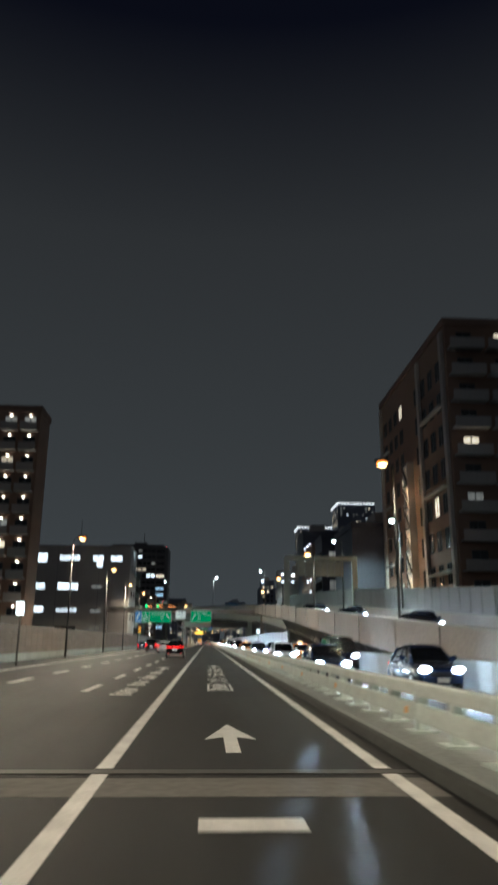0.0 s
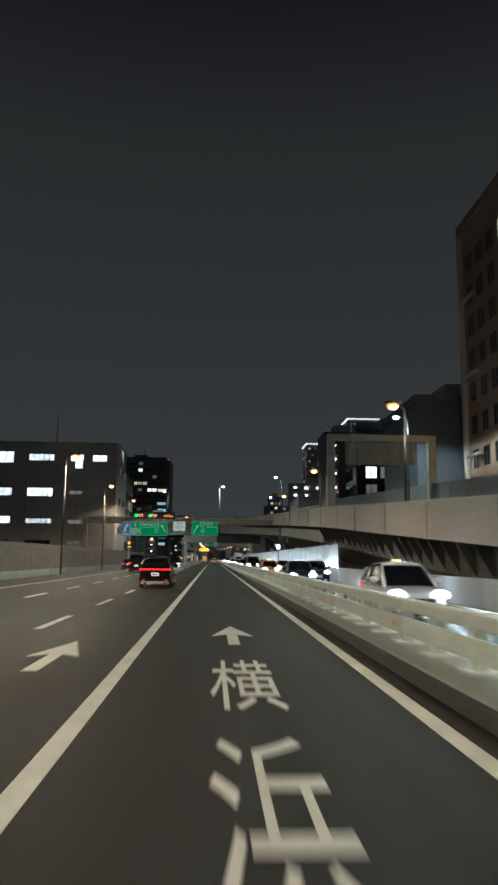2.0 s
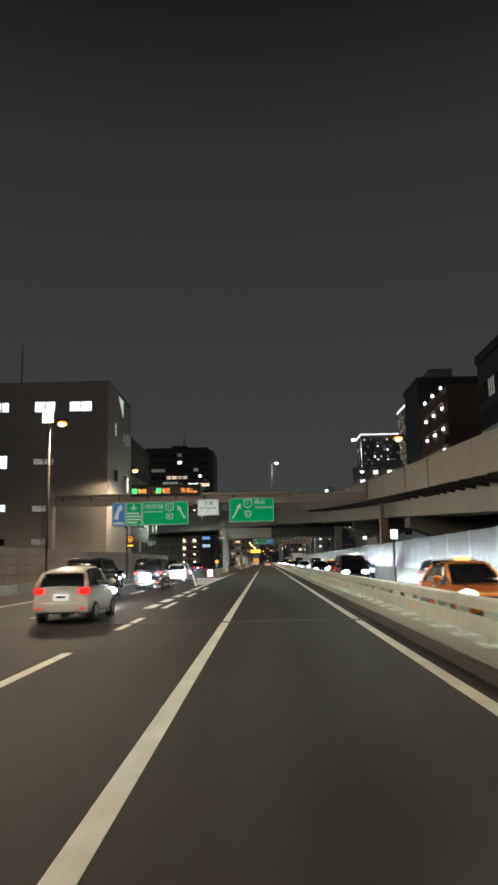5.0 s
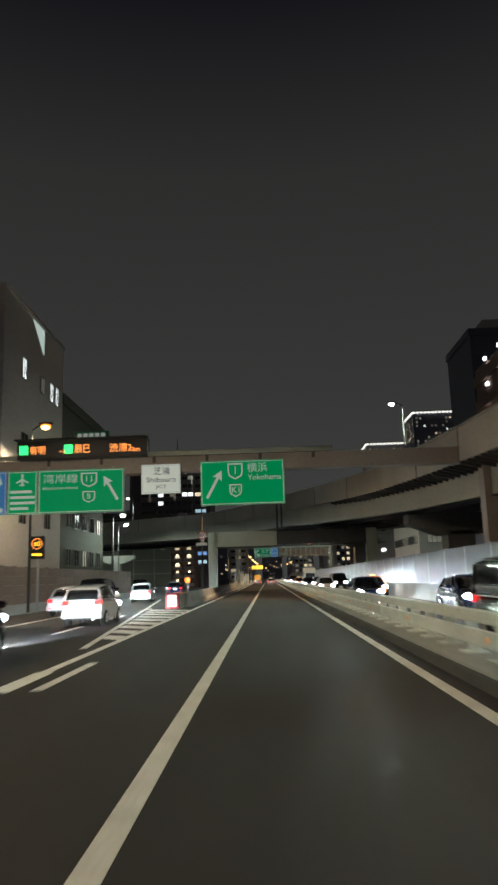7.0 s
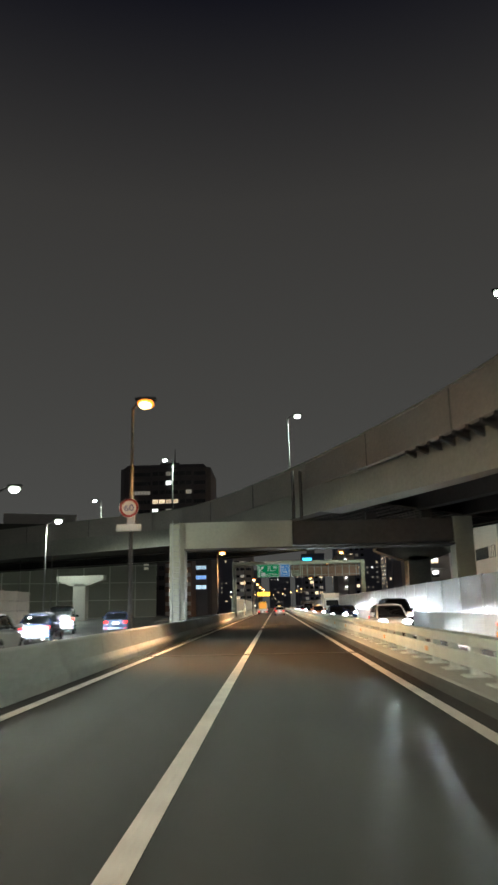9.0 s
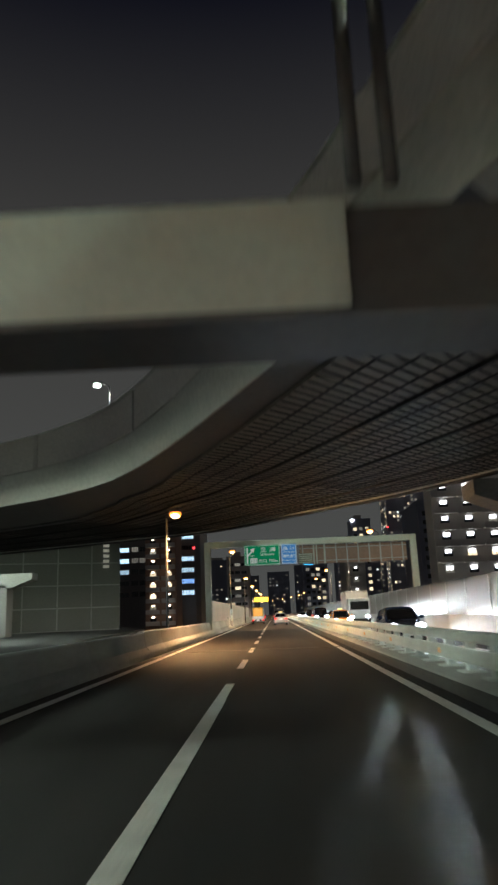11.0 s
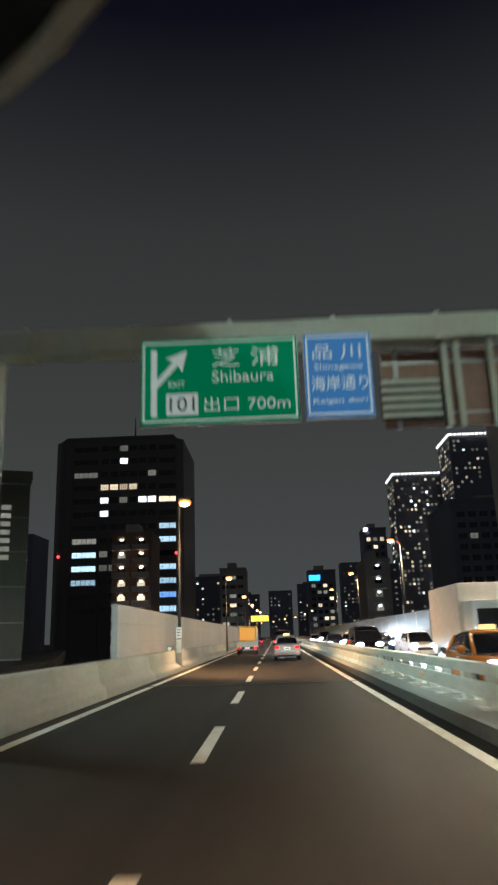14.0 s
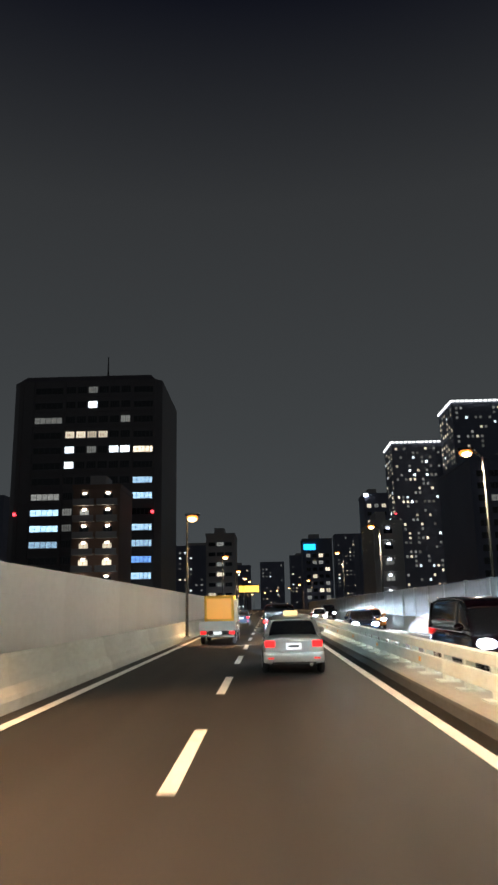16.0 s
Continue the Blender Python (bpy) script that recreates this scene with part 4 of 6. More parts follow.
for k in range(3):
    part("lit_stripe", box(-0.24, 0.24, -0.095, -0.081, 0.2 + 0.22 * k, 0.37 + 0.22 * k, 0.004), glow("stripe_glow", (0.95, 1.0, 0.98), 1.3), cc)
part("flasher_post", box(0.3, 0.4, 4.6, 4.7, 0, 1.45), GALV, cc)
fl = part("flasher", rod(bmesh.new(), (0.35, 4.75, 1.6), (0.35, 4.57, 1.6), 0.2, n=20), PLASTIC, cc)
part("flasher_lens", rod(bmesh.new(), (0.35, 4.568, 1.6), (0.35, 4.55, 1.6), 0.18, n=20), AMBERL, fl)


# ---- buildings ----
rng = random.Random(7)


def window_mesh(name, w, h, m, bars=1):
    """A framed window with recessed panes between its mullions, one shell facing -y."""
    b = bmesh.new()
    n = bars + 1
    xs = [w * k / n for k in range(n + 1)]
    fr = [[b.verts.new((x, -0.09, z)) for x in xs] for z in (0, h)]
    bk = [[b.verts.new((x, 0.0, z)) for x in xs] for z in (0, h)]
    front = [b.faces.new((fr[0][k], fr[0][k + 1], fr[1][k + 1], fr[1][k])) for k in range(n)]
    for k in range(n):
        for z in (0, 1):
            b.faces.new((fr[z][k], fr[z][k + 1], bk[z][k + 1], bk[z][k]))
    for k in (0, n):
        b.faces.new((fr[0][k], fr[1][k], bk[1][k], bk[0][k]))
    bmesh.ops.recalc_face_normals(b, faces=b.faces)
    bmesh.ops.inset_individual(b, faces=front, thickness=0.05, depth=0.0)
    bmesh.ops.inset_individual(b, faces=front, thickness=0.002, depth=-0.06)
    for fc in front:
        fc.material_index = 1
    return mesh_of(name, b, FRAMEM, m)


def facade(parent, side, a0, a1, z0, z1, at, cols, rows, w, h, pick, bars=1):
    """Windows over a facade: side 'f' faces -y at y=at, 'r' faces +x, 'l' faces -x at x=at; a runs along it."""
    meshes = {}
    for i in range(cols):
        for j in range(rows):
            m = pick(i, j)
            if m is None:
                continue
            if m.name not in meshes:
                meshes[m.name] = window_mesh("window", w, h, m, bars)
            a = a0 + (a1 - a0) * (i + 0.5) / cols
            z = z0 + (z1 - z0) * (j + 0.5) / rows - h / 2
            if side == "f":
                piece("window", meshes[m.name], parent, a - w / 2, at, z)
            elif side == "r":
                piece("window", meshes[m.name], parent, at, a - w / 2, z, 90)
            else:
                piece("window", meshes[m.name], parent, at, a + w / 2, z, -90)


def odds(*pairs_, rest=True):
    def pick(i, j):
        u = rng.random()
        for p, m in pairs_:
            if u < p:
                return m
            u -= p
        return GLASSD if rest else None
    return pick


def block(name, x0, x1, y0, y1, h, material, label, category="building", z0=-9.0, roof=True, cut=0.0):
    t = thing(name, (x0 + x1) / 2, (y0 + y1) / 2, z0, label, category, "buildings along the road")
    w, d = (x1 - x0) / 2, (y1 - y0) / 2
    if cut:
        plan = [(-w + cut, -d), (w - cut, -d), (w, -d + cut), (w, d - cut), (w - cut, d), (-w + cut, d), (-w, d - cut), (-w, -d + cut)]
        part("shell", loft(bmesh.new(), [[(x, y, z) for x, y in plan] for z in (0, h - z0)], smooth=False), material, t)
    else:
        part("shell", box(-w, w, -d, d, 0, h - z0, 0.06), material, t)
    if roof:
        part("roof_parapet", loft(bmesh.new(), [[(-w - 0.15, -d - 0.15, z), (w + 0.15, -d - 0.15, z), (w + 0.15, d + 0.15, z), (-w - 0.15, d + 0.15, z)] for z in (h - z0, h - z0 + 0.9)], smooth=False), material, t)
        part("roof_plant", box(-w * 0.5, w * 0.2, -d * 0.4, d * 0.5, h - z0 + 0.9, h - z0 + 3.2, 0.05), GREYW, t)
    t["w"], t["d"] = w, d
    return t, w, d


# grey plaster building beside the road
t, w, d = block("office_building", -46, -15.1, 150.5, 163.6, 20.4, GREYW, "grey plastered office block with lit strip windows at night", roof=False)
part("roof_coping", loft(bmesh.new(), [[(-w - 0.1, -d - 0.1, z), (w + 0.1, -d - 0.1, z), (w + 0.1, d + 0.1, z), (-w - 0.1, d + 0.1, z)] for z in (29.4, 29.75)], smooth=False), GREYW, t)
cx = 30.55
for x, wd, z, h, m, bars in ((-34.9, 2.6, 17.1, 1.9, W_WHITE, 1), (-29.8, 4.2, 17.55, 1.1, W_WHITE, 4), (-22.9, 2.2, 17.5, 1.15, W_WHITE, 1), (-22.1, 1.3, 16.3, 1.2, W_WHITE, 0), (-19.2, 2.4, 17.5, 1.1, W_WHITE, 1),
                             (-34.9, 2.6, 11.6, 1.3, W_WHITE, 1), (-29.8, 4.2, 11.55, 1.4, W_WHITE, 4), (-22.9, 2.2, 11.9, 0.7, W_DIM, 1), (-34.9, 2.6, 7.0, 1.2, W_WHITE, 1), (-29.8, 4.2, 7.05, 0.8, W_WHITE, 4),
                             (-22.9, 2.2, 7.0, 0.7, W_DIM, 1), (-22.9, 2.2, 3.6, 0.7, W_DIM, 1), (-41, 4.2, 17.4, 1.1, W_WHITE, 4), (-41, 4.2, 11.6, 1.3, W_WHITE, 4), (-29.8, 4.2, 3.6, 0.7, GLASSD, 3), (-34.9, 2.6, 3.6, 0.7, GLASSD, 1)):
    piece("window", window_mesh("window", wd, h, m, bars), t, x + cx, -d - 0.005, z + 9)
for z, y, m, wd in ((15.4, -3.2, W_WHITE, 0.8), (15.4, 0.8, W_DIM, 0.8), (15.3, 3.0, W_WHITE, 0.8), (15.3, 4.4, W_WHITE, 0.8), (10.5, -3.0, GLASSD, 1.2), (10.5, 2.4, GLASSD, 1.2), (5.6, -3.0, GLASSD, 1.2), (5.6, 2.4, GLASSD, 1.2)):
    piece("window", window_mesh("window", wd, 1.5 if m is W_WHITE else 1.2, m), t, w + 0.005, y, z + 9, 90)
# Glowing triangle stands in for light on the wall's top corner.
hb = bmesh.new()
loft(hb, [[(xx, -1.2, 29.3), (xx, 1.4, 29.3), (xx, 1.4, 27.4)] for xx in (w + 0.01, w + 0.05)], smooth=False)
part("lit_wall_corner", hb, glow("wall_corner_glow", (0.8, 0.95, 0.86), 0.55), t, "glowing white triangle for the lit wall corner under the roof edge")
for x in (-8, 0.4, 9):
    part("wall_joint", box(x, x + 0.06, -d - 0.03, -d + 0.01, 5, 29.3), CONCRETE_D, t)
mast = thing("roof_mast", -27, 158, 20.75, "thin steel mast on the office roof", "mast")
part("mast", rod(bmesh.new(), (0, 0, 0), (0, 0, 6.5), 0.09, 0.04), STEEL_D, mast)


def balcony_tower(x0, x1, y0, y1, h, material, label, floors, lamps, side="f", lampmat=None, name="apartment_tower", pitch=3.0, big=1.0, warm=0.06, bay=4.2):
    t, w, d = block(name, x0, x1, y0, y1, h, material, label)
    H = h + 9
    n = int(w * 2 / bay)
    fit = min(1.0, bay / 4.0)
    sl = mesh_of("balcony_slab", box(-1.9, 1.9, -1.2, 0.0, 0.0, 0.18, 0.02), PALEW)
    rl_ = mesh_of("balcony_rail", box(-1.9, 1.9, -1.2, -1.12, 0.18, 1.15, 0.02), GREYW)
    lm = mesh_of("balcony_light", box(-0.18 * big, 0.18 * big, -0.2, -0.05, 2.45 - 0.2 * big, 2.45, 0.03), lampmat or BALC)
    wn_ = {m.name: window_mesh("window", 1.7, 1.9, m) for m in (GLASSD, W_WARM, W_DIM)}
    for j in range(floors):
        z = H - pitch * (j + 1)
        for i in range(n):
            a = -w + (i + 0.5) * 2 * w / n
            if side == "f":
                x, y, r = a, -d, 0
            elif side == "l":
                x, y, r = -w, -d + (i + 0.5) * 2 * d / n, -90
            else:
                x, y, r = w, -d + (i + 0.5) * 2 * d / n, 90
            piece("balcony", sl, t, x, y, z, r, fit)
            piece("balcony_rail", rl_, t, x, y, z, r, fit)
            u = rng.random()
            m = W_WARM if u < warm else W_DIM if u < warm + 0.14 else GLASSD
            q = pose(x, y, z + 0.3, 0, 0, r) @ Matrix.Translation((-0.85, -0.01, 0))
            ob = piece("window", wn_[m.name], t, q.translation.x, q.translation.y, q.translation.z, r)
            if lamps(i, j, n):
                piece("balcony_light", lm, t, x, y, z, r)
    return t, w, d


balcony_tower(-43, -23.6, 99, 105, 33.5, BROWNW, "dark brown apartment tower with rows of small balcony lamps", 13, lambda i, j, n: i in (n - 1, n - 2) or rng.random() < 0.25, bay=2.5)
t, w, d = balcony_tower(26.6, 52, 70, 100, 35.5, BROWNW, "brown tiled apartment building with balconies and a lit stair shaft", 10, lambda i, j, n: False, side="f")
ys = 0.2
st = part("stair_shaft", box(-w - 0.9, -w, ys - 1.0, ys + 1.0, 6, 32.4, 0.04), PALEW, t, "pale stair shaft washed by warm light")
for k in range(9):
    z = 8.0 + 2.7 * k
    part("stair_flight", loft(bmesh.new(), [[(xx, ys - 1.0, z), (xx, ys + 1.0, z + 2.3), (xx, ys + 1.0, z + 2.5), (xx, ys - 1.0, z + 0.2)] for xx in (-w - 1.05, -w - 0.9)], smooth=False), STEEL_D, st)
    part("stair_landing", box(-w - 1.05, -w - 0.9, ys - 1.0, ys + 1.0, z + 2.5, z + 2.62), STEEL_D, st)
    part("stair_lamp", box(-w - 1.12, -w - 1.05, ys - 1.15, ys - 1.02, z + 1.6, z + 1.85, 0.02), W_WARM, st)
# Unseen point lamps added off the shaft; the warm wash has no known source.
for k in range(4):
    bulb("stair_light", t, (-w - 2.2, ys - 1.2, 12 + 5.4 * k), 160, (1.0, 0.62, 0.30), 0.15)
facade(t, "l", -d + 1.5, -2, 12, 42, -w - 0.005, 4, 8, 1.5, 2.2, odds((0.05, W_WARM), (0.08, W_DIM)))
facade(t, "l", 2.5, d - 1.5, 12, 42, -w - 0.005, 4, 9, 1.4, 1.9, odds((0.1, W_WARM), (0.08, W_DIM)))
for k in range(3):
    part("ledge", box(-w - 0.5, -w, -d + 2.0, -d + 9.5, 17.6 + 9 * k, 17.95 + 9 * k, 0.03), PALEW, t)
    part("ledge", box(-w - 0.4, -w, d - 4.5, d - 0.5, 20.6 + 8 * k, 20.85 + 8 * k, 0.03), PALEW, t)
for y in (-d + 1.0, -d + 10.2, d - 0.7):
    part("corner_pier", box(-w - 0.35, -w, y - 0.4, y + 0.4, 4, 44, 0.04), GREYW, t)
t, w, d = block("glass_office_block", 24.0, 43, 142, 151, 21.6, DARKW, "dark glass office building with a few bright windows")
LIT = {(3, 2): W_WARM, (4, 2): W_WARM, (2, 2): W_WARM, (3, 0): W_WHITE, (4, 0): W_DIM, (2, 0): W_DIM, (3, 1): W_DIM, (4, 4): W_DIM}
for k in range(5):
    z = 14.9 + 2.85 * k
    part("floor_band", box(-w - 0.1, w + 0.1, -d - 0.1, -d, z - 0.75, z - 0.2, 0.02), DARKW, t)
    part("floor_band", box(-w - 0.1, -w, -d, d, z - 0.75, z - 0.2, 0.02), DARKW, t)
    for i in range(7):
        piece("window", window_mesh("window", 1.8, 1.9, LIT.get((k, i), GLASSD), 1), t, -w + 1.4 + 2.35 * i, -d - 0.005, z)
    for i in range(3):
        piece("window", window_mesh("window", 2.0, 1.9, W_DIM if (i + k) % 4 == 1 else GLASSD, 2), t, -w - 0.005, d - 0.5 - 2.9 * i, z, -90)
block("navy_office_block", 21.9, 40, 101, 115, 17.6, DARKW, "windowless navy office block behind the apartments")
block("dark_tower", 26.8, 38, 192, 203, 30.0, DARKW, "dark windowless tower block rising behind the flyover")
t, w, d = block("corridor_block", 26.6, 38, 173.5, 190.5, 25.0, BROWNW, "dim brown apartment block with small corridor lamps", roof=False)
lm = mesh_of("corridor_light", box(-0.12, 0.12, -0.3, 0.3, 0, 0.35, 0.04), BALC_W)
for j in range(5):
    part("corridor_ledge", box(-w - 0.5, -w, -d + 0.5, d - 0.5, 20 + 2.95 * j, 20.2 + 2.95 * j), BROWNW, t)
    part("corridor_parapet", box(-w - 0.5, -w - 0.42, -d + 0.5, d - 0.5, 20.2 + 2.95 * j, 21.1 + 2.95 * j), BROWNW, t)
    for i in range(3):
        if rng.random() < 0.85:
            piece("corridor_light", lm, t, -w - 0.2, -d + 2.4 + 5.0 * i, 22.2 + 2.95 * j)
t, w, d = block("concrete_office", 23, 44, 212, 232, 16.5, GREYW, "plain concrete building behind the flyover with strip windows")
facade(t, "l", -d + 1, d - 1, 10, 24.5, -w - 0.005, 8, 4, 2.2, 1.2, odds((0.25, W_DIM), (0.08, W_WHITE)), 3)
facade(t, "f", -w + 1, w - 1, 10, 24.5, -d - 0.005, 6, 4, 2.8, 1.2, odds((0.25, W_DIM), (0.1, W_WHITE)), 3)
# side street building on the branch side
t, w, d = block("tenement_block", -34, -15.7, 165.6, 181, 16.5, OLIVEW, "grey residential block with small dark windows")
facade(t, "r", -d + 1, d - 1, 8, 24, w + 0.005, 5, 5, 1.5, 1.4, odds((0.06, W_DIM)))

# warehouse with panel grid, its lettering only as bars
t, w, d = block("warehouse", -62, -22.6, 285, 293, 17, OLIVEW, "dark warehouse with a grid of panels and pale upright lettering")
for k in range(6):
    part("floor_band", box(-w, w, -d - 0.12, -d, 9 + 3.3 * k, 9.16 + 3.3 * k), CONCRETE_D, t)
for k in range(8):
    part("pilaster", box(-w + 5 * k, -w + 5 * k + 0.18, -d - 0.1, -d, 2, 27), CONCRETE_D, t)
for k in range(7):
    part("letter_bar", box(w - 2.6, w - 1.7, -d - 0.15, -d - 0.1, 23.0 - 0.8 * k, 23.45 - 0.8 * k), W_DIM, t)

# the warehouse stands askew to the road, turned about its corner
turn = math.radians(22)
t.location.x += w - (w * math.cos(turn) + d * math.sin(turn))
t.location.y += -d - (w * math.sin(turn) - d * math.cos(turn))
t.rotation_euler.z = turn

# tall office tower with lit floors
t, w, d = block("office_tower", -53.6, -21.0, 392, 420, 51, UMBERW, "tall dark office tower with scattered lit floors at night", roof=False, cut=1.4)
part("crown", loft(bmesh.new(), [[(-w + 1.4, -d, 60), (w - 1.4, -d, 60), (w, d - 3, 60), (-w, d - 3, 60)], [(-w + 2.6, -d + 1.2, 61.4), (w - 2.6, -d + 1.2, 61.4), (w - 1.5, d - 4, 61.4), (-w + 1.5, d - 4, 61.4)]], smooth=False), UMBERW, t)
part("roof_plant", box(-3, 4, -6, 6, 61.2, 63.4, 0.1), UMBERW, t)
part("antenna", rod(bmesh.new(), (2.2, -4, 63.3), (2.2, -4, 69), 0.25, 0.1), STEEL_D, t)
for x in (-w + 2.2, w - 1.4):
    part("beacon", box(x - 0.3, x + 0.3, -d + 4, -d + 4.5, 59.9, 60.6), BEACON, t)
for x in (-w + 1.6, w - 1.8):
    part("beacon", box(x - 0.2, x + 0.4, -d - 0.4, -d, 30.5, 31), BEACON, t)
W_STRIP = glow("window_strip_cool", (0.55, 0.80, 0.95), 0.9, 0.45)
W_DEEPB = glow("window_strip_blue", (0.25, 0.5, 1.0), 0.7, 0.2)
FLOOR = 3.35
LIT = {(0, "r"): W_STRIP, (1, "r"): W_DEEPB, (2, "r"): W_STRIP, (3, "r"): W_STRIP, (5, "r"): W_STRIP, (6, "r"): W_STRIP, (8, "r"): W_WARM, (2, "l"): W_STRIP, (3, "l"): W_STRIP, (4, "l"): W_STRIP, (5, "l"): W_DIM, (10, "l"): W_DIM}
for k in range(13):
    z = 17.3 + FLOOR * k
    part("floor_band", box(-w + 1.45, w - 1.45, -d - 0.14, -d + 0.02, z - 1.25, z - 0.55), UMBERW, t)
    for side, x0, wd in (("l", -w + 5.0, 6.0), ("r", w - 6.0, 4.4)):
        piece("window", window_mesh("window", wd, 1.35, LIT.get((k, side), GLASSD), 4), t, x0, -d - 0.005, z - 0.45)
    for i in range(6):
        u = rng.random()
        m = W_WHITE if u < 0.05 else W_DIM if u < 0.16 else GLASSD
        if k == 9 and i < 4:
            m = W_WARM
        piece("window", window_mesh("window", 2.0, 1.5, m, 3), t, -w + 11.8 + 2.4 * i, -d - 0.005, z - 0.4)
for x in (-w + 2.1, -w + 4.4, -w + 11.4, w - 6.4, w - 1.6):
    part("facade_pier", box(x - 0.25, x + 0.25, -d - 0.2, -d, 4, 60), UMBERW, t)
# slimmer apartment in front of it
balcony_tower(-34.1, -25.5, 372, 384, 23.4, BROWNW, "brown apartment block with two columns of warm balcony lamps", 8, lambda i, j, n: True, name="apartment_block", big=2.0, warm=0.45)
t, w, d = block("low_office", -18, -9, 470, 490, 24, GREYW, "mid-rise grey office with banded floors")
facade(t, "f", -w + 0.6, w - 0.6, 10, 32, -d - 0.005, 3, 7, 2.2, 1.2, odds((0.15, W_WARM), (0.2, W_DIM)), 2)

# apartments and towers on the opposing side
t, w, d = balcony_tower(21.9, 27.6, 383, 400, 17.0, PALEW, "pale apartment block with lamp-lit outdoor corridors", 7, lambda i, j, n: True, lampmat=BALC_W, name="apartment_block", big=1.8)
t, w, d = balcony_tower(30.8, 57, 306, 312, 30, PALEW, "large pale apartment block with bright corridor lamps", 11, lambda i, j, n: True, lampmat=BALC_W, name="apartment_block", big=3.2)
t, w, d = block("dark_slab_block", 49.5, 88, 410, 440, 35, FARW, "large dark slab building with hardly any lights")
facade(t, "f", -w + 1, w - 1, 10, 42, -d - 0.005, 12, 11, 2.2, 1.5, odds((0.05, W_DIM), (0.015, W_WARM)))
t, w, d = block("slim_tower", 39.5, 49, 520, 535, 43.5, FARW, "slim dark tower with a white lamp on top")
part("top_lamp", box(-w, -w + 1.6, -d - 0.6, -d, 52.0, 53.2), BALC_W, t)
facade(t, "f", -w + 0.5, w - 0.5, 12, 50, -d - 0.005, 3, 12, 1.6, 1.5, odds((0.35, W_WARM), (0.2, W_DIM)))


def crowned(x0, x1, y0, y1, h, label):
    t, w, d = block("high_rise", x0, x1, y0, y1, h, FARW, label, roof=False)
    for k in range(12):
        part("crown_light", box(-w + 2 * w * k / 12, -w + 2 * w * (k + 0.66) / 12, -d - 0.9, -d, h + 9 - 1.2, h + 9 + 0.2), CROWN, t)
    part("crown_light", box(-w - 0.9, -w, -d, d, h + 9 - 1.2, h + 9 + 0.2), CROWN, t)
    facade(t, "f", -w + 1.5, w - 1.5, 20, h + 5, -d - 0.005, 11, int(h / 3.9), 1.7, 1.9, odds((0.09, W_WARM), (0.03, W_WHITE), (0.16, W_DIM), rest=False))
    facade(t, "l", -d + 1.5, d - 1.5, 20, h + 5, -w - 0.005, 6, int(h / 4.2), 2.6, 2.2, odds((0.28, W_WARM), (0.1, W_WHITE), (0.2, W_DIM), rest=False))
    part("beacon", box(-w - 0.5, -w + 0.5, -d - 0.5, -d + 0.5, h * 0.62, h * 0.62 + 1), BEACON, t)
    return t


crowned(101, 140, 790, 825, 126, "high-rise tower with a lit white crown and scattered windows")
crowned(138, 178, 745, 785, 145.5, "taller high-rise tower with a lit white crown")
t, w, d = block("far_tower", 17, 30, 560, 575, 30, FARW, "far tower with a small blue lit screen")
part("blue_screen", box(-w + 0.5, -w + 5.6, -d - 0.3, -d, 35.0, 37.4), BLUE_AD, t)
facade(t, "f", -w + 1, w - 1, 10, 34, -d - 0.005, 4, 8, 1.8, 1.5, odds((0.2, W_WARM), (0.2, W_DIM)))
for k, (x, y, wd, h) in enumerate(((-60, 700, 40, 40), (-5, 900, 22, 42), (24, 950, 24, 50), (52, 640, 22, 40), (-110, 600, 50, 48), (64, 900, 30, 66), (-30, 820, 18, 34), (180, 600, 60, 70), (-150, 520, 48, 46))):
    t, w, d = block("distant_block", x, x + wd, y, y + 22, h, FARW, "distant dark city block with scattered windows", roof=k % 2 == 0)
    facade(t, "f", -w + 1, w - 1, 10, h + 7, -d - 0.005, max(4, int(wd / 3.4)), max(5, int(h / 3.4)), 1.3, 1.1, odds((0.1, W_WARM), (0.05, W_WHITE), (0.2, W_DIM), rest=False))


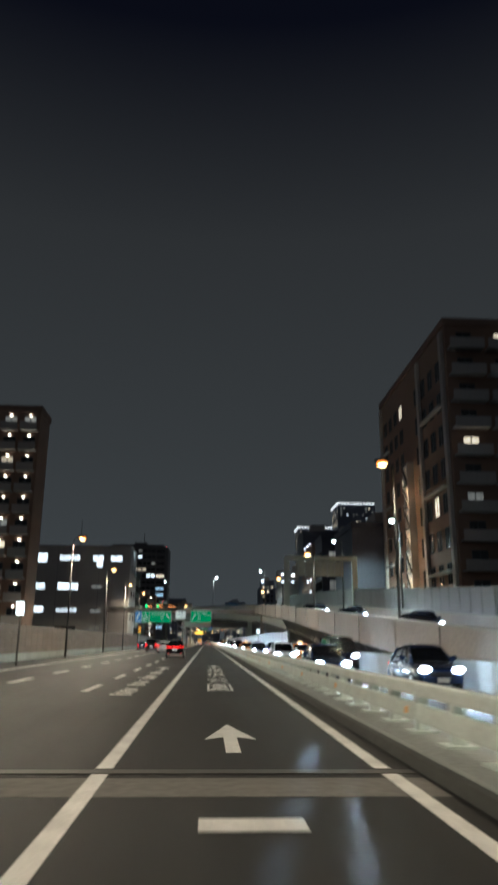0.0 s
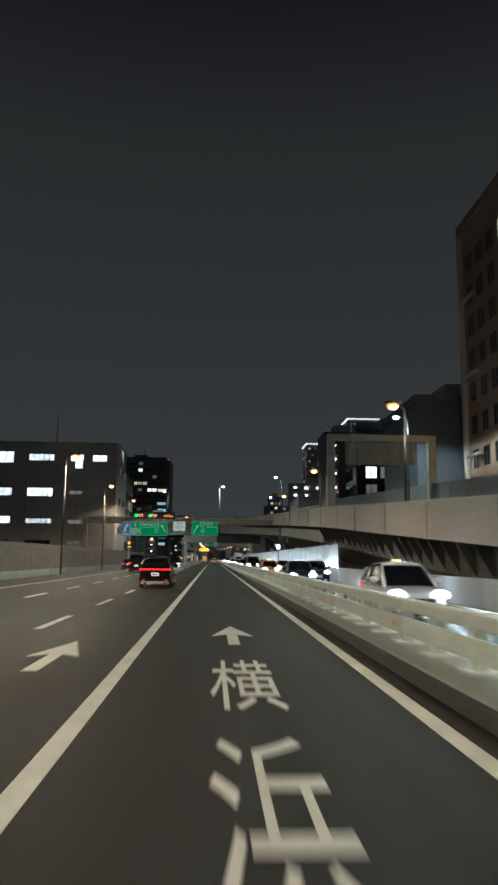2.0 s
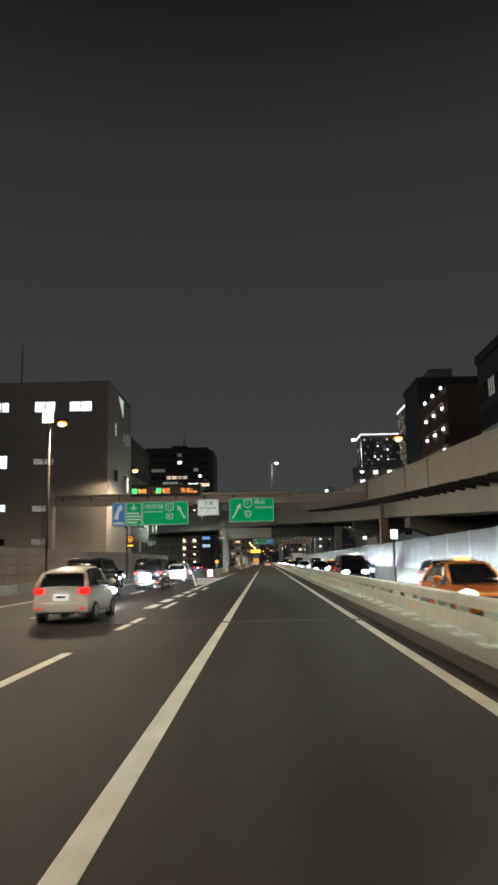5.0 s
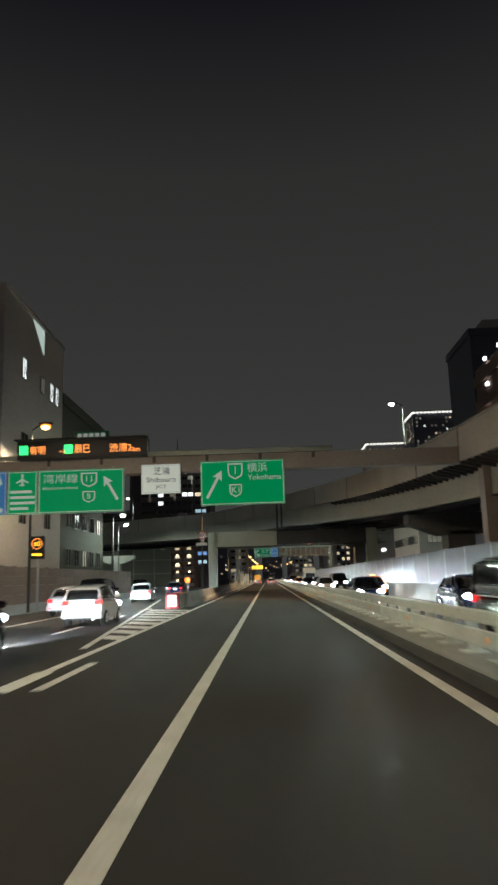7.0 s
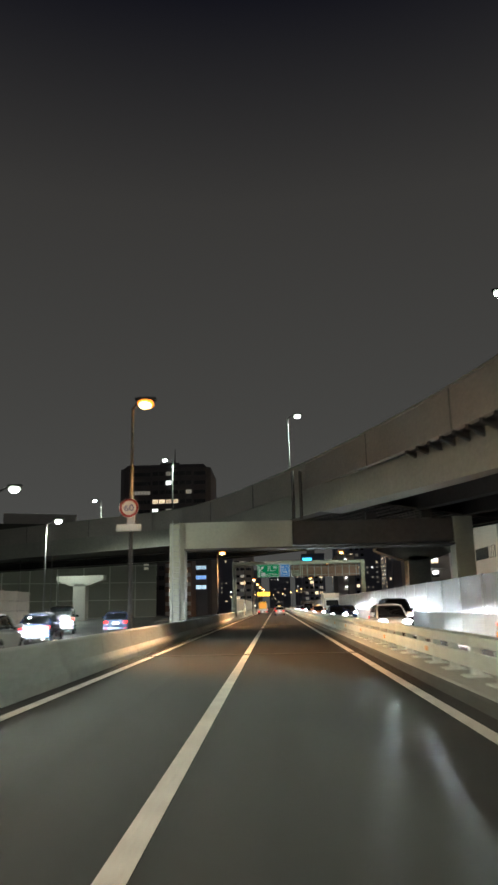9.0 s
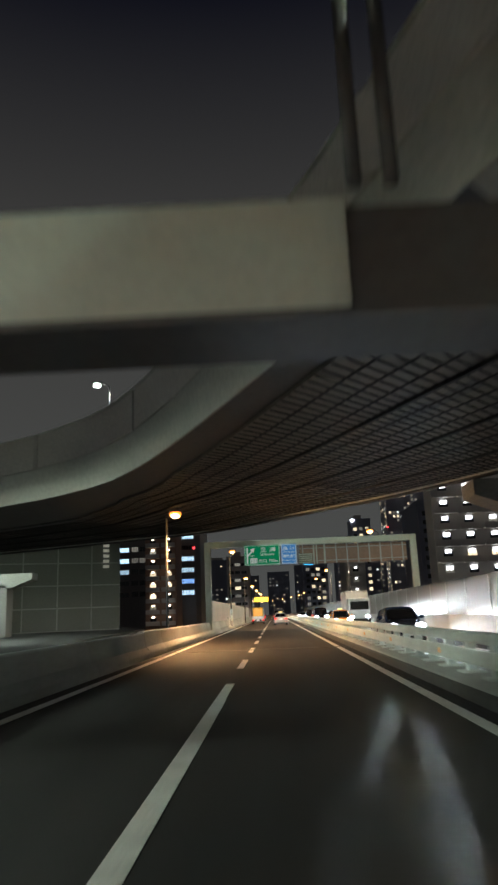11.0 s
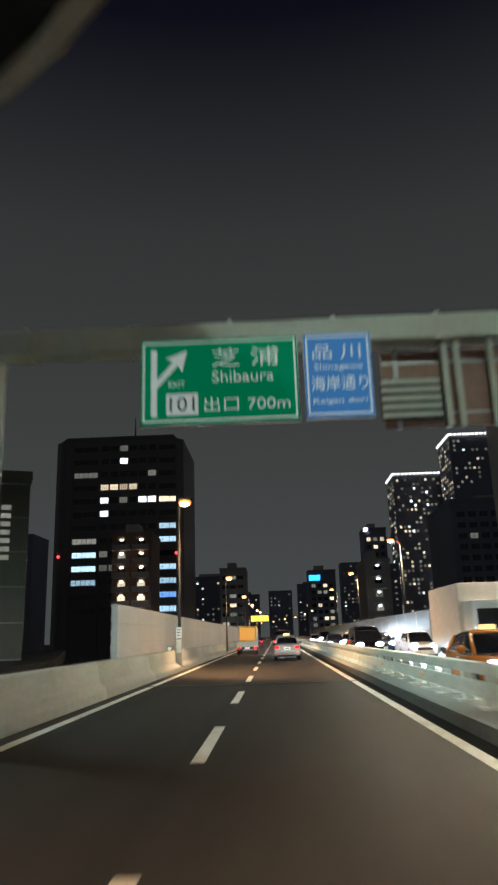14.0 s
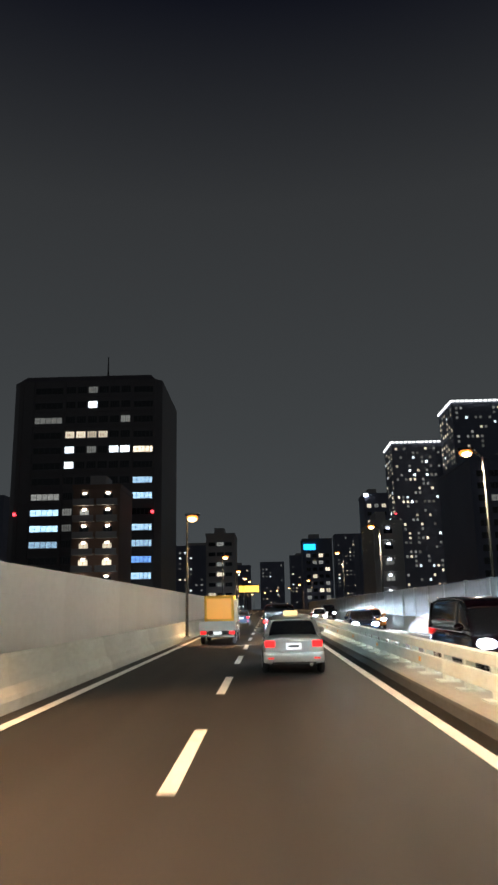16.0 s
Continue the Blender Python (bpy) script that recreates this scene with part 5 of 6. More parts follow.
# ---- street lamps ----
def street_lamp(x, y, z0, zh, arm, kind, label, watts=None, cone=150):
    """arm: metres from pole to head along x."""
    t = thing("street_lamp", x, y, z0, label, "street lamp", "street lamps")
    h = zh - z0
    part("pole", rod(bmesh.new(), (0, 0, 0), (0, 0, h - 0.35), 0.09, 0.05, n=12), POLEM, t)
    part("base_plate", box(-0.2, 0.2, -0.2, 0.2, 0, 0.06, 0.01), GALV, t)
    ab = bmesh.new()
    pts = [Vector((arm * s, 0, h - 0.35 + 0.35 * math.sin(s * math.pi / 2))) for s in (0, 0.25, 0.5, 0.75, 1.0)]
    for a, b in zip(pts, pts[1:]):
        rod(ab, a, b, 0.05, n=8)
    part("arm", ab, POLEM, t)
    sx = 1 if arm > 0 else -1
    hd = bmesh.new()
    loft(hd, [[(arm + sx * u, v * wd, h + zz) for v, zz in ((-1, -0.02), (-0.7, 0.1), (0.7, 0.1), (1, -0.02))] for u, wd in ((-0.3, 0.1), (-0.1, 0.19), (0.25, 0.2), (0.5, 0.1))], smooth=True)
    head = part("head", hd, POLEM, t)
    lens = bmesh.new()
    bmesh.ops.create_icosphere(lens, subdivisions=3, radius=1.0)
    for f in lens.faces:
        f.smooth = True
    bmesh.ops.scale(lens, verts=lens.verts, vec=(0.32, 0.26, 0.2))
    bmesh.ops.translate(lens, verts=lens.verts, vec=(arm + sx * 0.1, 0, h - 0.14))
    part("bulb", lens, BULB_W if kind == "w" else BULB_O, head)
    core = bmesh.new()
    bmesh.ops.create_icosphere(core, subdivisions=2, radius=1.0)
    bmesh.ops.scale(core, verts=core.verts, vec=(0.27, 0.22, 0.165) if kind == "w" else (0.26, 0.21, 0.155))
    bmesh.ops.translate(core, verts=core.verts, vec=(arm + sx * 0.1, -0.1, h - 0.22))
    part("bulb_core", core, CORE_W if kind == "w" else CORE_O, head)
    short = abs(arm) < 0.7
    reach = arm + sx * (0.45 if short else 0.1)
    spot("lamp_light", t, (reach, 0, h - 0.5), (reach + sx * (h * 0.5 if short else 0.6), 0, 0), watts or {"o": SODIUM_W, "d": DEEP_W, "w": COOL_W}[kind], {"o": SODIUM, "d": DEEP, "w": COOL}[kind], cone if short else 174, 0.6 if short else 0.2, 0.2)
    return t


ORANGE = "galvanised street lamp with a glowing orange sodium head"
WHITEL = "galvanised street lamp with a glowing greenish-white head"
for x, y, z in ((-10.4, 7, 10.7), (-10.45, 36, 10.7), (-10.47, 64.9, 10.7), (-11.2, 93.8, 10.6), (-12.0, 122.5, 10.8), (-12.1, 149.5, 11.1)):
    street_lamp(x - 0.7, y, 0, z, 0.7, "o", ORANGE, watts=2800 if y > 140 else None)
for x, y, z in ((-3.8, 167.2, 9.45), (-4.15, 212.5, 7.0), (-3.3, 252.5, 8.3), (-3.1, 283.7, 6.9), (-3.2, 318, 7.0), (-3.2, 352, 7.2), (-3.2, 386, 7.4)):
    street_lamp(x - (0.35 if y > 240 else 0.5), y, 0.2, z, 0.2 if y > 240 else 0.4, "d", ORANGE, watts=5800 if y < 200 else None, cone=100 if y < 200 else 105 if y > 240 else 150)
for x, y, zb, z in ((10.75, 6, 0.9, 10.9), (10.75, 36.0, 2.7, 11.1), (10.75, 66.2, 4.5, 9.7), (11.05, 97.6, 6.3, 10.1), (11.25, 129, 7.8, 10.4)):
    street_lamp(x + 0.4, y, zb, z, -0.5, "o", ORANGE, watts=1300 if y > 90 else 2600)
for x, y, z in ((10.9, 244, 9.0), (11.4, 278.4, 9.2), (11.4, 312, 9.2), (11.4, 346, 9.2)):
    street_lamp(x + 0.5, y, 0.0, z, -0.7, "o", ORANGE, watts=4200)
for x, y, zb, z, a in ((18.2, 94.6, 4.9, 14.9, -1.0), (19.0, 66.6, 4.6, 13.15, -0.6), (14.3, 178.7, 8.6, 18.7, -1.0), (3.5, 206.6, 9.1, 19.3, 0.8), (-12.2, 227.8, 9.2, 19.8, -0.9),
                       (-26, 248, 9.1, 18.0, -0.9)):
    street_lamp(x - a, y, zb, z, a, "w", WHITEL)
for x, y, z in ((-17.2, 200.3, 9.1), (-13.5, 179.7, 8.4), (-21.5, 216, 9.3), (-27, 222, 9.6), (-31, 250, 9.5)):
    street_lamp(x - 0.9, y, 0.0, z, 0.9, "w", WHITEL, watts=2000)
for k in range(7):
    for x, a in ((-3.9, 0.6), (12.0, -0.8)):
        street_lamp(x - 0.0006 * (k * 34) ** 2, 420 + 34 * k, 0.0, 8.0, a, "d", ORANGE, watts=1200)
yb = thing("yellow_road_board", -3.4, 420, 5.2, "distant glowing yellow overhead road board", "message board")
part("cabinet", box(-2.6, 2.6, 0, 0.4, 0, 1.9, 0.05), PLASTIC, yb)
part("lit_face", box(-2.4, 2.4, -0.03, -0.005, 0.2, 1.7), YELLOW_AD, yb)
part("post", box(-2.9, -2.62, 0, 0.3, -5.2, 1.6), GALV, yb)

# kilometre marker on a box beside the lamp on the screen wall
km = thing("marker_post", -3.62, 252.1, 0.0, "grey post box with a pale greenish marker plate beside the lamp", "marker post")
part("cabinet", box(-0.15, 0.15, -0.1, 0.12, 0.3, 1.5, 0.02), GALV, km)
part("cabinet_door", box(-0.12, 0.12, -0.115, -0.1, 0.85, 1.45, 0.004), RAILW, km)
plate = part("marker_plate", box(-0.14, 0.14, -0.13, -0.1, 1.53, 2.02, 0.006), S_WHITE, km, "pale reflective marker plate")
for k in range(3):
    part("writing_bar", box(-0.08, 0.08, -0.137, -0.131, 1.62 + 0.13 * k, 1.68 + 0.13 * k), BARRIER, plate)
dl = thing("delineator", -4.0, 251.6, 0.94, "small white reflector box on the parapet top", "delineator")
part("housing", box(-0.1, 0.1, -0.04, 0.1, 0.0, 0.24, 0.02), PLASTIC, dl)
part("reflector_face", box(-0.085, 0.085, -0.052, -0.041, 0.03, 0.2, 0.004), S_WHITE, dl)


# ---- vehicles ----
def car_paint(name, col, rough=0.22, metal=0.3):
    m = mat(name, col, rough, metal, grain=40, vary=0.08, coarse=1.2, bump=0.0)
    p = m.node_tree.nodes["Principled BSDF"]
    m.node_tree.links.remove(p.inputs["Roughness"].links[0])
    p.inputs["Roughness"].default_value = rough
    p.inputs["Coat Weight"].default_value = 0.6
    p.inputs["Coat Roughness"].default_value = 0.04
    return m


def stations(rows, n=5):
    """Smooth run of cross-section rows between the given ones."""
    p = [np.array(q) for q in rows]
    p = [2 * p[0] - p[1]] + p + [2 * p[-1] - p[-2]]
    out = []
    for i in range(1, len(p) - 2):
        a, b, c, d = p[i - 1], p[i], p[i + 1], p[i + 2]
        for k in range(n):
            t = k / n
            out.append(0.5 * (2 * b + (c - a) * t + (2 * a - 5 * b + 4 * c - d) * t * t + (3 * b - a - 3 * c + d) * t ** 3))
    out.append(p[-2])
    return out


BODY = ((0.78, 0.0), (0.90, 0.03), (0.965, 0.12), (0.985, 0.28), (1.0, 0.5), (0.992, 0.64), (0.962, 0.69), (0.95, 0.8), (0.90, 0.91), (0.80, 0.975), (0.6, 1.0), (0.3, 1.012))
CAB = ((0.0, 0.0), (0.34, 0.35), (0.66, 0.68), (0.84, 0.84), (1.0, 0.93), (1.25, 0.985), (1.7, 1.0))


def ring8(y, w, z0, z1):
    h = z1 - z0
    half = [(f * w, y, z0 + g * h) for f, g in BODY]
    return half + [(-x, yy, z) for x, yy, z in reversed(half)]


def ring_cab(y, wb, wr, zb, zr):
    top = wr * 1.02
    half = [(wb + (top - wb) * f if f <= 1 else top - wr * (f - 1), y, zb + g * (zr - zb)) for f, g in CAB]
    return half + [(-x, yy, z) for x, yy, z in reversed(half)]


def wheel(parent, x, y, r, side):
    tb = bmesh.new()
    n = 24
    prof = [(0.0, r * 0.62), (0.0, r * 0.9), (0.03, r), (0.17, r), (0.2, r * 0.9), (0.2, r * 0.62)]
    rings = []
    for k in range(n):
        a = k * math.tau / n
        rings.append([(x - side * px, y + pr * math.cos(a), r + pr * math.sin(a)) for px, pr in prof])
    rings.append(rings[0])
    loft(tb, rings, caps=False)
    bmesh.ops.remove_doubles(tb, verts=tb.verts, dist=0.0005)
    wh = part("wheel", tb, RUBBER, parent)
    wh.name = "tyre"
    rb_ = bmesh.new()
    rod(rb_, (x - side * 0.012, y, r), (x - side * 0.05, y, r), r * 0.62, n=20)
    for k in range(5):
        a = k * math.tau / 5
        c, s = math.cos(a), math.sin(a)
        loft(rb_, [[(x - side * px, y + c * q - s * ww, r + s * q + c * ww) for q, ww in ((0.03, -0.035), (0.03, 0.035), (r * 0.6, 0.055), (r * 0.6, -0.055))] for px in (-0.012, 0.012)], smooth=False)
    part("rim", rb_, ALLOY, wh)
    return wh


SEDAN = dict(L=[(-2.2, .66, .42, .84), (-2.12, .78, .30, .96), (-1.5, .82, .22, 1.0), (-.5, .82, .18, .95), (.8, .82, .18, .93), (1.6, .81, .2, .85), (2.05, .75, .26, .74), (2.2, .6, .36, .62)],
             C=[(-1.72, .72, .62, .97, 1.0), (-1.2, .75, .6, .96, 1.36), (-.3, .75, .58, .95, 1.46), (.3, .75, .58, .94, 1.42), (1.08, .72, .62, .92, .95)], wheels=(-1.32, 1.35), r=.31, belt=.95, roof=1.46, tail=(.78, .62), w=.82)
SUVS = dict(L=[(-2.2, .70, .45, 1.0), (-2.1, .82, .34, 1.12), (-1.4, .86, .28, 1.12), (-.4, .86, .25, 1.05), (.8, .86, .25, 1.02), (1.6, .85, .28, .98), (2.05, .78, .34, .86), (2.18, .64, .44, .72)],
            C=[(-2.1, .72, .60, 1.1, 1.14), (-1.55, .78, .60, 1.09, 1.46), (-.8, .79, .61, 1.07, 1.6), (.1, .79, .61, 1.05, 1.59), (1.25, .75, .66, 1.0, 1.03)], wheels=(-1.24, 1.26), r=.36, belt=1.06, roof=1.6, tail=(.98, .66), w=.86)
VAN = dict(L=[(-2.3, .74, .4, 1.08), (-2.22, .82, .28, 1.1), (-1, .84, .24, 1.1), (.6, .84, .24, 1.08), (1.7, .83, .24, 1.02), (2.1, .78, .3, .9), (2.25, .66, .4, .76)],
           C=[(-2.26, .78, .68, 1.08, 1.2), (-2.12, .8, .7, 1.08, 1.78), (-1, .8, .7, 1.08, 1.88), (.6, .8, .68, 1.07, 1.84), (1.1, .79, .68, 1.05, 1.62), (1.8, .76, .7, .99, 1.02)], wheels=(-1.35, 1.4), r=.32, belt=1.08, roof=1.86, tail=(1.0, .7), w=.84)
HATCH = dict(L=[(-1.85, .66, .4, .92), (-1.78, .76, .3, 1.0), (-1, .79, .22, .98), (.4, .79, .2, .94), (1.2, .78, .22, .9), (1.7, .72, .28, .78), (1.85, .58, .36, .66)],
             C=[(-1.78, .7, .58, .98, 1.05), (-1.55, .73, .58, .98, 1.38), (-.7, .73, .57, .96, 1.5), (.2, .73, .57, .94, 1.46), (1.0, .7, .62, .91, .94)], wheels=(-1.15, 1.15), r=.29, belt=.97, roof=1.5, tail=(.88, .62), w=.78)


def pod(x, y, z, rx, ry, rz):
    """A smooth rounded lens."""
    b = bmesh.new()
    bmesh.ops.create_icosphere(b, subdivisions=2, radius=1.0)
    bmesh.ops.scale(b, verts=b.verts, vec=(rx, ry, rz))
    bmesh.ops.translate(b, verts=b.verts, vec=(x, y, z))
    for f in b.faces:
        f.smooth = True
    return b


def car(name, spec, paint, label, beam=False, bar=False, taxi=False, brake=True, category="car"):
    """A car at the origin, its nose to +y."""
    t = thing(name, 0, 0, 0, label, category, "traffic")
    body = part("body", loft(bmesh.new(), [ring8(*s) for s in stations(spec["L"])]), paint, t)
    part("cabin_glass", loft(bmesh.new(), [ring_cab(*s) for s in stations(spec["C"])]), CARGLASS, t)
    rf = bmesh.new()
    mid = [s for s in stations(spec["C"]) if spec["C"][1][0] - 0.02 <= s[0] <= spec["C"][-2][0] + 0.02]
    loft(rf, [[(-wr * 0.96, y, zr - 0.06), (-wr * 0.9, y, zr + 0.005), (-wr * 0.5, y, zr + 0.03), (wr * 0.5, y, zr + 0.03), (wr * 0.9, y, zr + 0.005), (wr * 0.96, y, zr - 0.06)] for y, wb, wr, zb, zr in mid])
    part("roof", rf, paint, t)
    for sd in (-1, 1):
        for nm, (ya, wa, ra, za, qa), (yb_, wb2, rb2, zb2, qb), rad in (("rear_pillar", spec["C"][0], spec["C"][1], 0.07), ("front_pillar", spec["C"][-1], spec["C"][-2], 0.045)):
            part(nm, rod(bmesh.new(), (sd * (wa - 0.01), ya, za), (sd * rb2 * 0.98, yb_, qb - 0.03), rad, n=8), paint, t)
        c = spec["C"][len(spec["C"]) // 2]
        part("door_pillar", rod(bmesh.new(), (sd * (c[1] + 0.005), c[0], c[3]), (sd * c[2] * 1.02, c[0], c[4] - 0.05), 0.04, n=6), PLASTIC, t)
        part("window_trim", rod(bmesh.new(), (sd * (spec["C"][1][1] + 0.012), spec["C"][1][0], spec["C"][1][3] + 0.01), (sd * (spec["C"][-2][1] + 0.012), spec["C"][-2][0], spec["C"][-2][3] + 0.01), 0.014, n=6), ALLOY, t)
        mb = bmesh.new()
        bmesh.ops.create_icosphere(mb, subdivisions=2, radius=1.0)
        bmesh.ops.scale(mb, verts=mb.verts, vec=(0.13, 0.07, 0.09))
        bmesh.ops.translate(mb, verts=mb.verts, vec=(sd * (spec["w"] + 0.09), spec["C"][-1][0] - 0.45, spec["belt"] + 0.1))
        sm = part("side_mirror", mb, paint, t)
        part("mirror_foot", rod(bmesh.new(), (sd * (spec["w"] - 0.12), spec["C"][-1][0] - 0.42, spec["belt"] + 0.02), (sd * (spec["w"] + 0.06), spec["C"][-1][0] - 0.45, spec["belt"] + 0.07), 0.025, n=6), PLASTIC, sm)
        for y in spec["wheels"]:
            ar = bmesh.new()
            rod(ar, (sd * (spec["w"] - 0.12), y, spec["r"]), (sd * (spec["w"] + 0.004), y, spec["r"]), spec["r"] + 0.06, n=24)
            part("wheel_arch", ar, PLASTIC, t)
            wheel(t, sd * (spec["w"] + 0.02), y, spec["r"], sd)
        dh = bmesh.new()
        bx(dh, sd * spec["w"] - 0.02, sd * spec["w"] + 0.02, -0.25, -0.05, spec["belt"] - 0.14, spec["belt"] - 0.1)
        part("door_handle", dh, ALLOY, t)
        sk = bmesh.new()
        bx(sk, sd * spec["w"] * 0.95 - 0.03, sd * spec["w"] * 0.95 + 0.03, spec["wheels"][0] + 0.45, spec["wheels"][1] - 0.45, spec["L"][3][2] - 0.02, spec["L"][3][2] + 0.06)
        part("side_skirt", sk, ALLOY, t)
        # lamps
        yr, yf = spec["L"][0][0], spec["L"][-1][0]
        zt, xt = spec["tail"]
        th = 0.035 if bar else 0.08
        part("tail_lamp", box(sd * xt - 0.13, sd * xt + 0.13, yr - 0.03, yr + 0.16, zt - th, zt + th, 0.03), TAIL if brake else TAILD, t)
        zf = spec["L"][-1][3] + 0.1
        hl = part("headlamp", pod(sd * 0.56, yf - 0.06, zf - 0.02, 0.22, 0.17, 0.12), HEADL if beam else CARGLASS, t)
        part("projector", pod(sd * 0.58, yf + 0.06, zf - 0.02, 0.085, 0.06, 0.075), HEADC if beam else ALLOY, hl)
    yr, yf = spec["L"][0][0], spec["L"][-1][0]
    zt = spec["tail"][0]
    if bar:
        part("tail_light_bar", box(-0.6, 0.6, yr - 0.035, yr + 0.05, zt - 0.03, zt + 0.018, 0.01), TAILB, t)
    if bar:
        silver = part("skid_plate", box(-spec["w"] * 0.86, spec["w"] * 0.86, yr - 0.1, yr + 0.2, 0.2, 0.36, 0.05), SKID, t, "silver lower bumper trim")
        for sd in (-1, 1):
            part("exhaust_ring", rod(bmesh.new(), (sd * 0.52, yr - 0.14, 0.27), (sd * 0.52, yr + 0.1, 0.27), 0.062, n=18), ALLOY, silver)
            part("exhaust_bore", rod(bmesh.new(), (sd * 0.52, yr - 0.145, 0.27), (sd * 0.52, yr - 0.1, 0.27), 0.045, n=18), RUBBER, silver)
            part("side_sill", box(sd * spec["w"] - 0.05, sd * spec["w"] + 0.05, spec["wheels"][0] + 0.46, spec["wheels"][1] - 0.46, 0.27, 0.36, 0.03), SKID, t)
            part("tail_cluster", box(sd * 0.68 - 0.14, sd * 0.68 + 0.14, yr - 0.01, yr + 0.2, zt - 0.04, zt + 0.03, 0.02), TAILB, t)
        part("badge", rod(bmesh.new(), (0, yr - 0.02, zt - 0.2), (0, yr + 0.02, zt - 0.2), 0.055, n=18), ALLOY, t)
    part("rear_bumper", box(-spec["w"] * 0.97, spec["w"] * 0.97, yr - 0.08, yr + 0.22, 0.3, 0.58, 0.07), paint, t)
    part("bumper_trim", box(-spec["w"] * 0.7, spec["w"] * 0.7, yr - 0.09, yr - 0.02, 0.27, 0.33, 0.015), ALLOY if bar else PLASTIC, t)
    # Passive reflectors borrow the dim tail-lamp glow for the light they return.
    for sd in (-1, 1):
        part("reflector", box(sd * 0.6 - 0.08, sd * 0.6 + 0.08, yr - 0.09, yr - 0.07, 0.4, 0.44), TAILD, t)
    part("exhaust_tip", rod(bmesh.new(), (0.45, yr - 0.1, 0.26), (0.45, yr + 0.2, 0.26), 0.045, n=12), ALLOY, t)
    if spec is not SEDAN:
        c1 = spec["C"][1]
        part("roof_spoiler", box(-c1[2] * 0.92, c1[2] * 0.92, c1[0] - 0.2, c1[0] + 0.05, c1[4] - 0.03, c1[4] + 0.02, 0.012), paint, t)
        part("rear_wiper", rod(bmesh.new(), (0, spec["C"][0][0] - 0.03, spec["C"][0][4] - 0.02), (0.34, spec["C"][0][0] + 0.1, spec["C"][0][4] + 0.14), 0.012, n=6), PLASTIC, t)
    part("front_bumper", box(-spec["w"] * 0.8, spec["w"] * 0.8, yf - 0.2, yf + 0.06, 0.26, 0.5, 0.05), paint, t)
    part("grille", box(-0.4, 0.4, yf - 0.1, yf + 0.03, 0.5, 0.64, 0.02), PLASTIC, t)
    pp = part("rear_plate", box(-0.2, 0.2, yr - 0.05, yr - 0.035, 0.64, 0.8, 0.006), PLATE, t)
    part("plate_bar", box(-0.14, 0.14, yr - 0.056, yr - 0.051, 0.69, 0.75), S_DARKTEXT, pp)
    part("front_plate", box(-0.2, 0.2, yf + 0.06, yf + 0.075, 0.3, 0.46, 0.006), WHITE_S, t)
    if taxi:
        sg = part("taxi_sign", box(-0.2, 0.2, -0.25, -0.05, spec["roof"] + 0.02, spec["roof"] + 0.16, 0.03), glow("taxi_lamp", (1.0, 0.7, 0.25), 1.2), t)
        part("trunk_line", box(-0.6, 0.6, yr - 0.015, yr + 0.02, 0.84, 0.86), ALLOY, t)
    if beam:
        spot("headlight_beam", t, (0, yf + 0.08, spec["L"][-1][3] + 0.05), (0, yf + 12, -1.5), HEAD_W, XENON, 30, 0.4, 0.1)
    return t


P_BLACK = car_paint("black_car_paint", (0.006, 0.002, 0.003), 0.1, 0.0)
SKID = mat("silver_trim", (0.5, 0.5, 0.5), 0.4, 0.5, grain=20, vary=0.08, bump=0.0)
P_SILVER = car_paint("silver_car_paint", (0.48, 0.48, 0.47), 0.28, 0.6)
P_WHITE = car_paint("white_car_paint", (0.72, 0.73, 0.72), 0.25, 0.0)
P_ORANGE = car_paint("orange_taxi_paint", (0.62, 0.20, 0.03), 0.25, 0.0)
P_BLUE = car_paint("deep_blue_car_paint", (0.02, 0.035, 0.09))
P_YELLOW = mat("yellow_truck_paint", (0.70, 0.42, 0.04), 0.4, grain=6, vary=0.12)


def put(ob, x, y, rz=0, z=0.0):
    ob.matrix_basis = pose(x, y, z, 0, 0, rz)
    return ob


# vehicles going the same way
put(car("black_suv", SUVS, P_BLACK, "glossy black SUV with a full-width red tail light bar", bar=True), -1.75, 71.0)
put(car("taxi_sedan", SEDAN, P_SILVER, "silver taxi sedan with lit roof sign and red tail lamps", taxi=True, beam=True), 1.67, 264.9)
put(car("white_hatchback", HATCH, P_WHITE, "white hatchback with lit red tail lamps", brake=True, beam=True), -4.5, 98.8)
put(car("black_minivan", VAN, P_BLACK, "black minivan with dim tail lamps", brake=False, category="van", beam=True), -6.0, 123.0)
put(car("black_minivan", VAN, P_BLACK, "black minivan on the outer lane", brake=True, category="van", beam=True), -7.0, 111.5)
put(car("white_hatchback", HATCH, P_WHITE, "white hatchback queueing on the outer lane", beam=True), -6.0, 137)
put(car("silver_sedan", SEDAN, P_SILVER, "silver sedan on the branch road", beam=True), -9.2, 146)
put(car("silver_sedan", SEDAN, P_SILVER, "silver sedan leaving on the branch road", beam=True), -9.0, 166, 5)
put(car("dark_sedan", SEDAN, P_BLUE, "dark sedan queueing on the outer lane", beam=True), -9.6, 126)
put(car("black_minivan", VAN, P_BLACK, "black minivan braking on the branch road", beam=True, category="van"), -10.4, 157)
put(car("dark_sedan", SEDAN, P_BLUE, "dark blue sedan with bright tail lamps", beam=True), -11.0, 178, 8)
put(car("dark_sedan", SEDAN, P_BLUE, "dark blue sedan on the branch road", beam=True), -9.5, 189, 10)
put(car("black_minivan", VAN, P_BLACK, "black minivan on the branch road", category="van", beam=True), -14.0, 192, 14)
put(car("silver_sedan", SEDAN, P_SILVER, "silver sedan ahead on the side lane", beam=True), 1.7, 305)
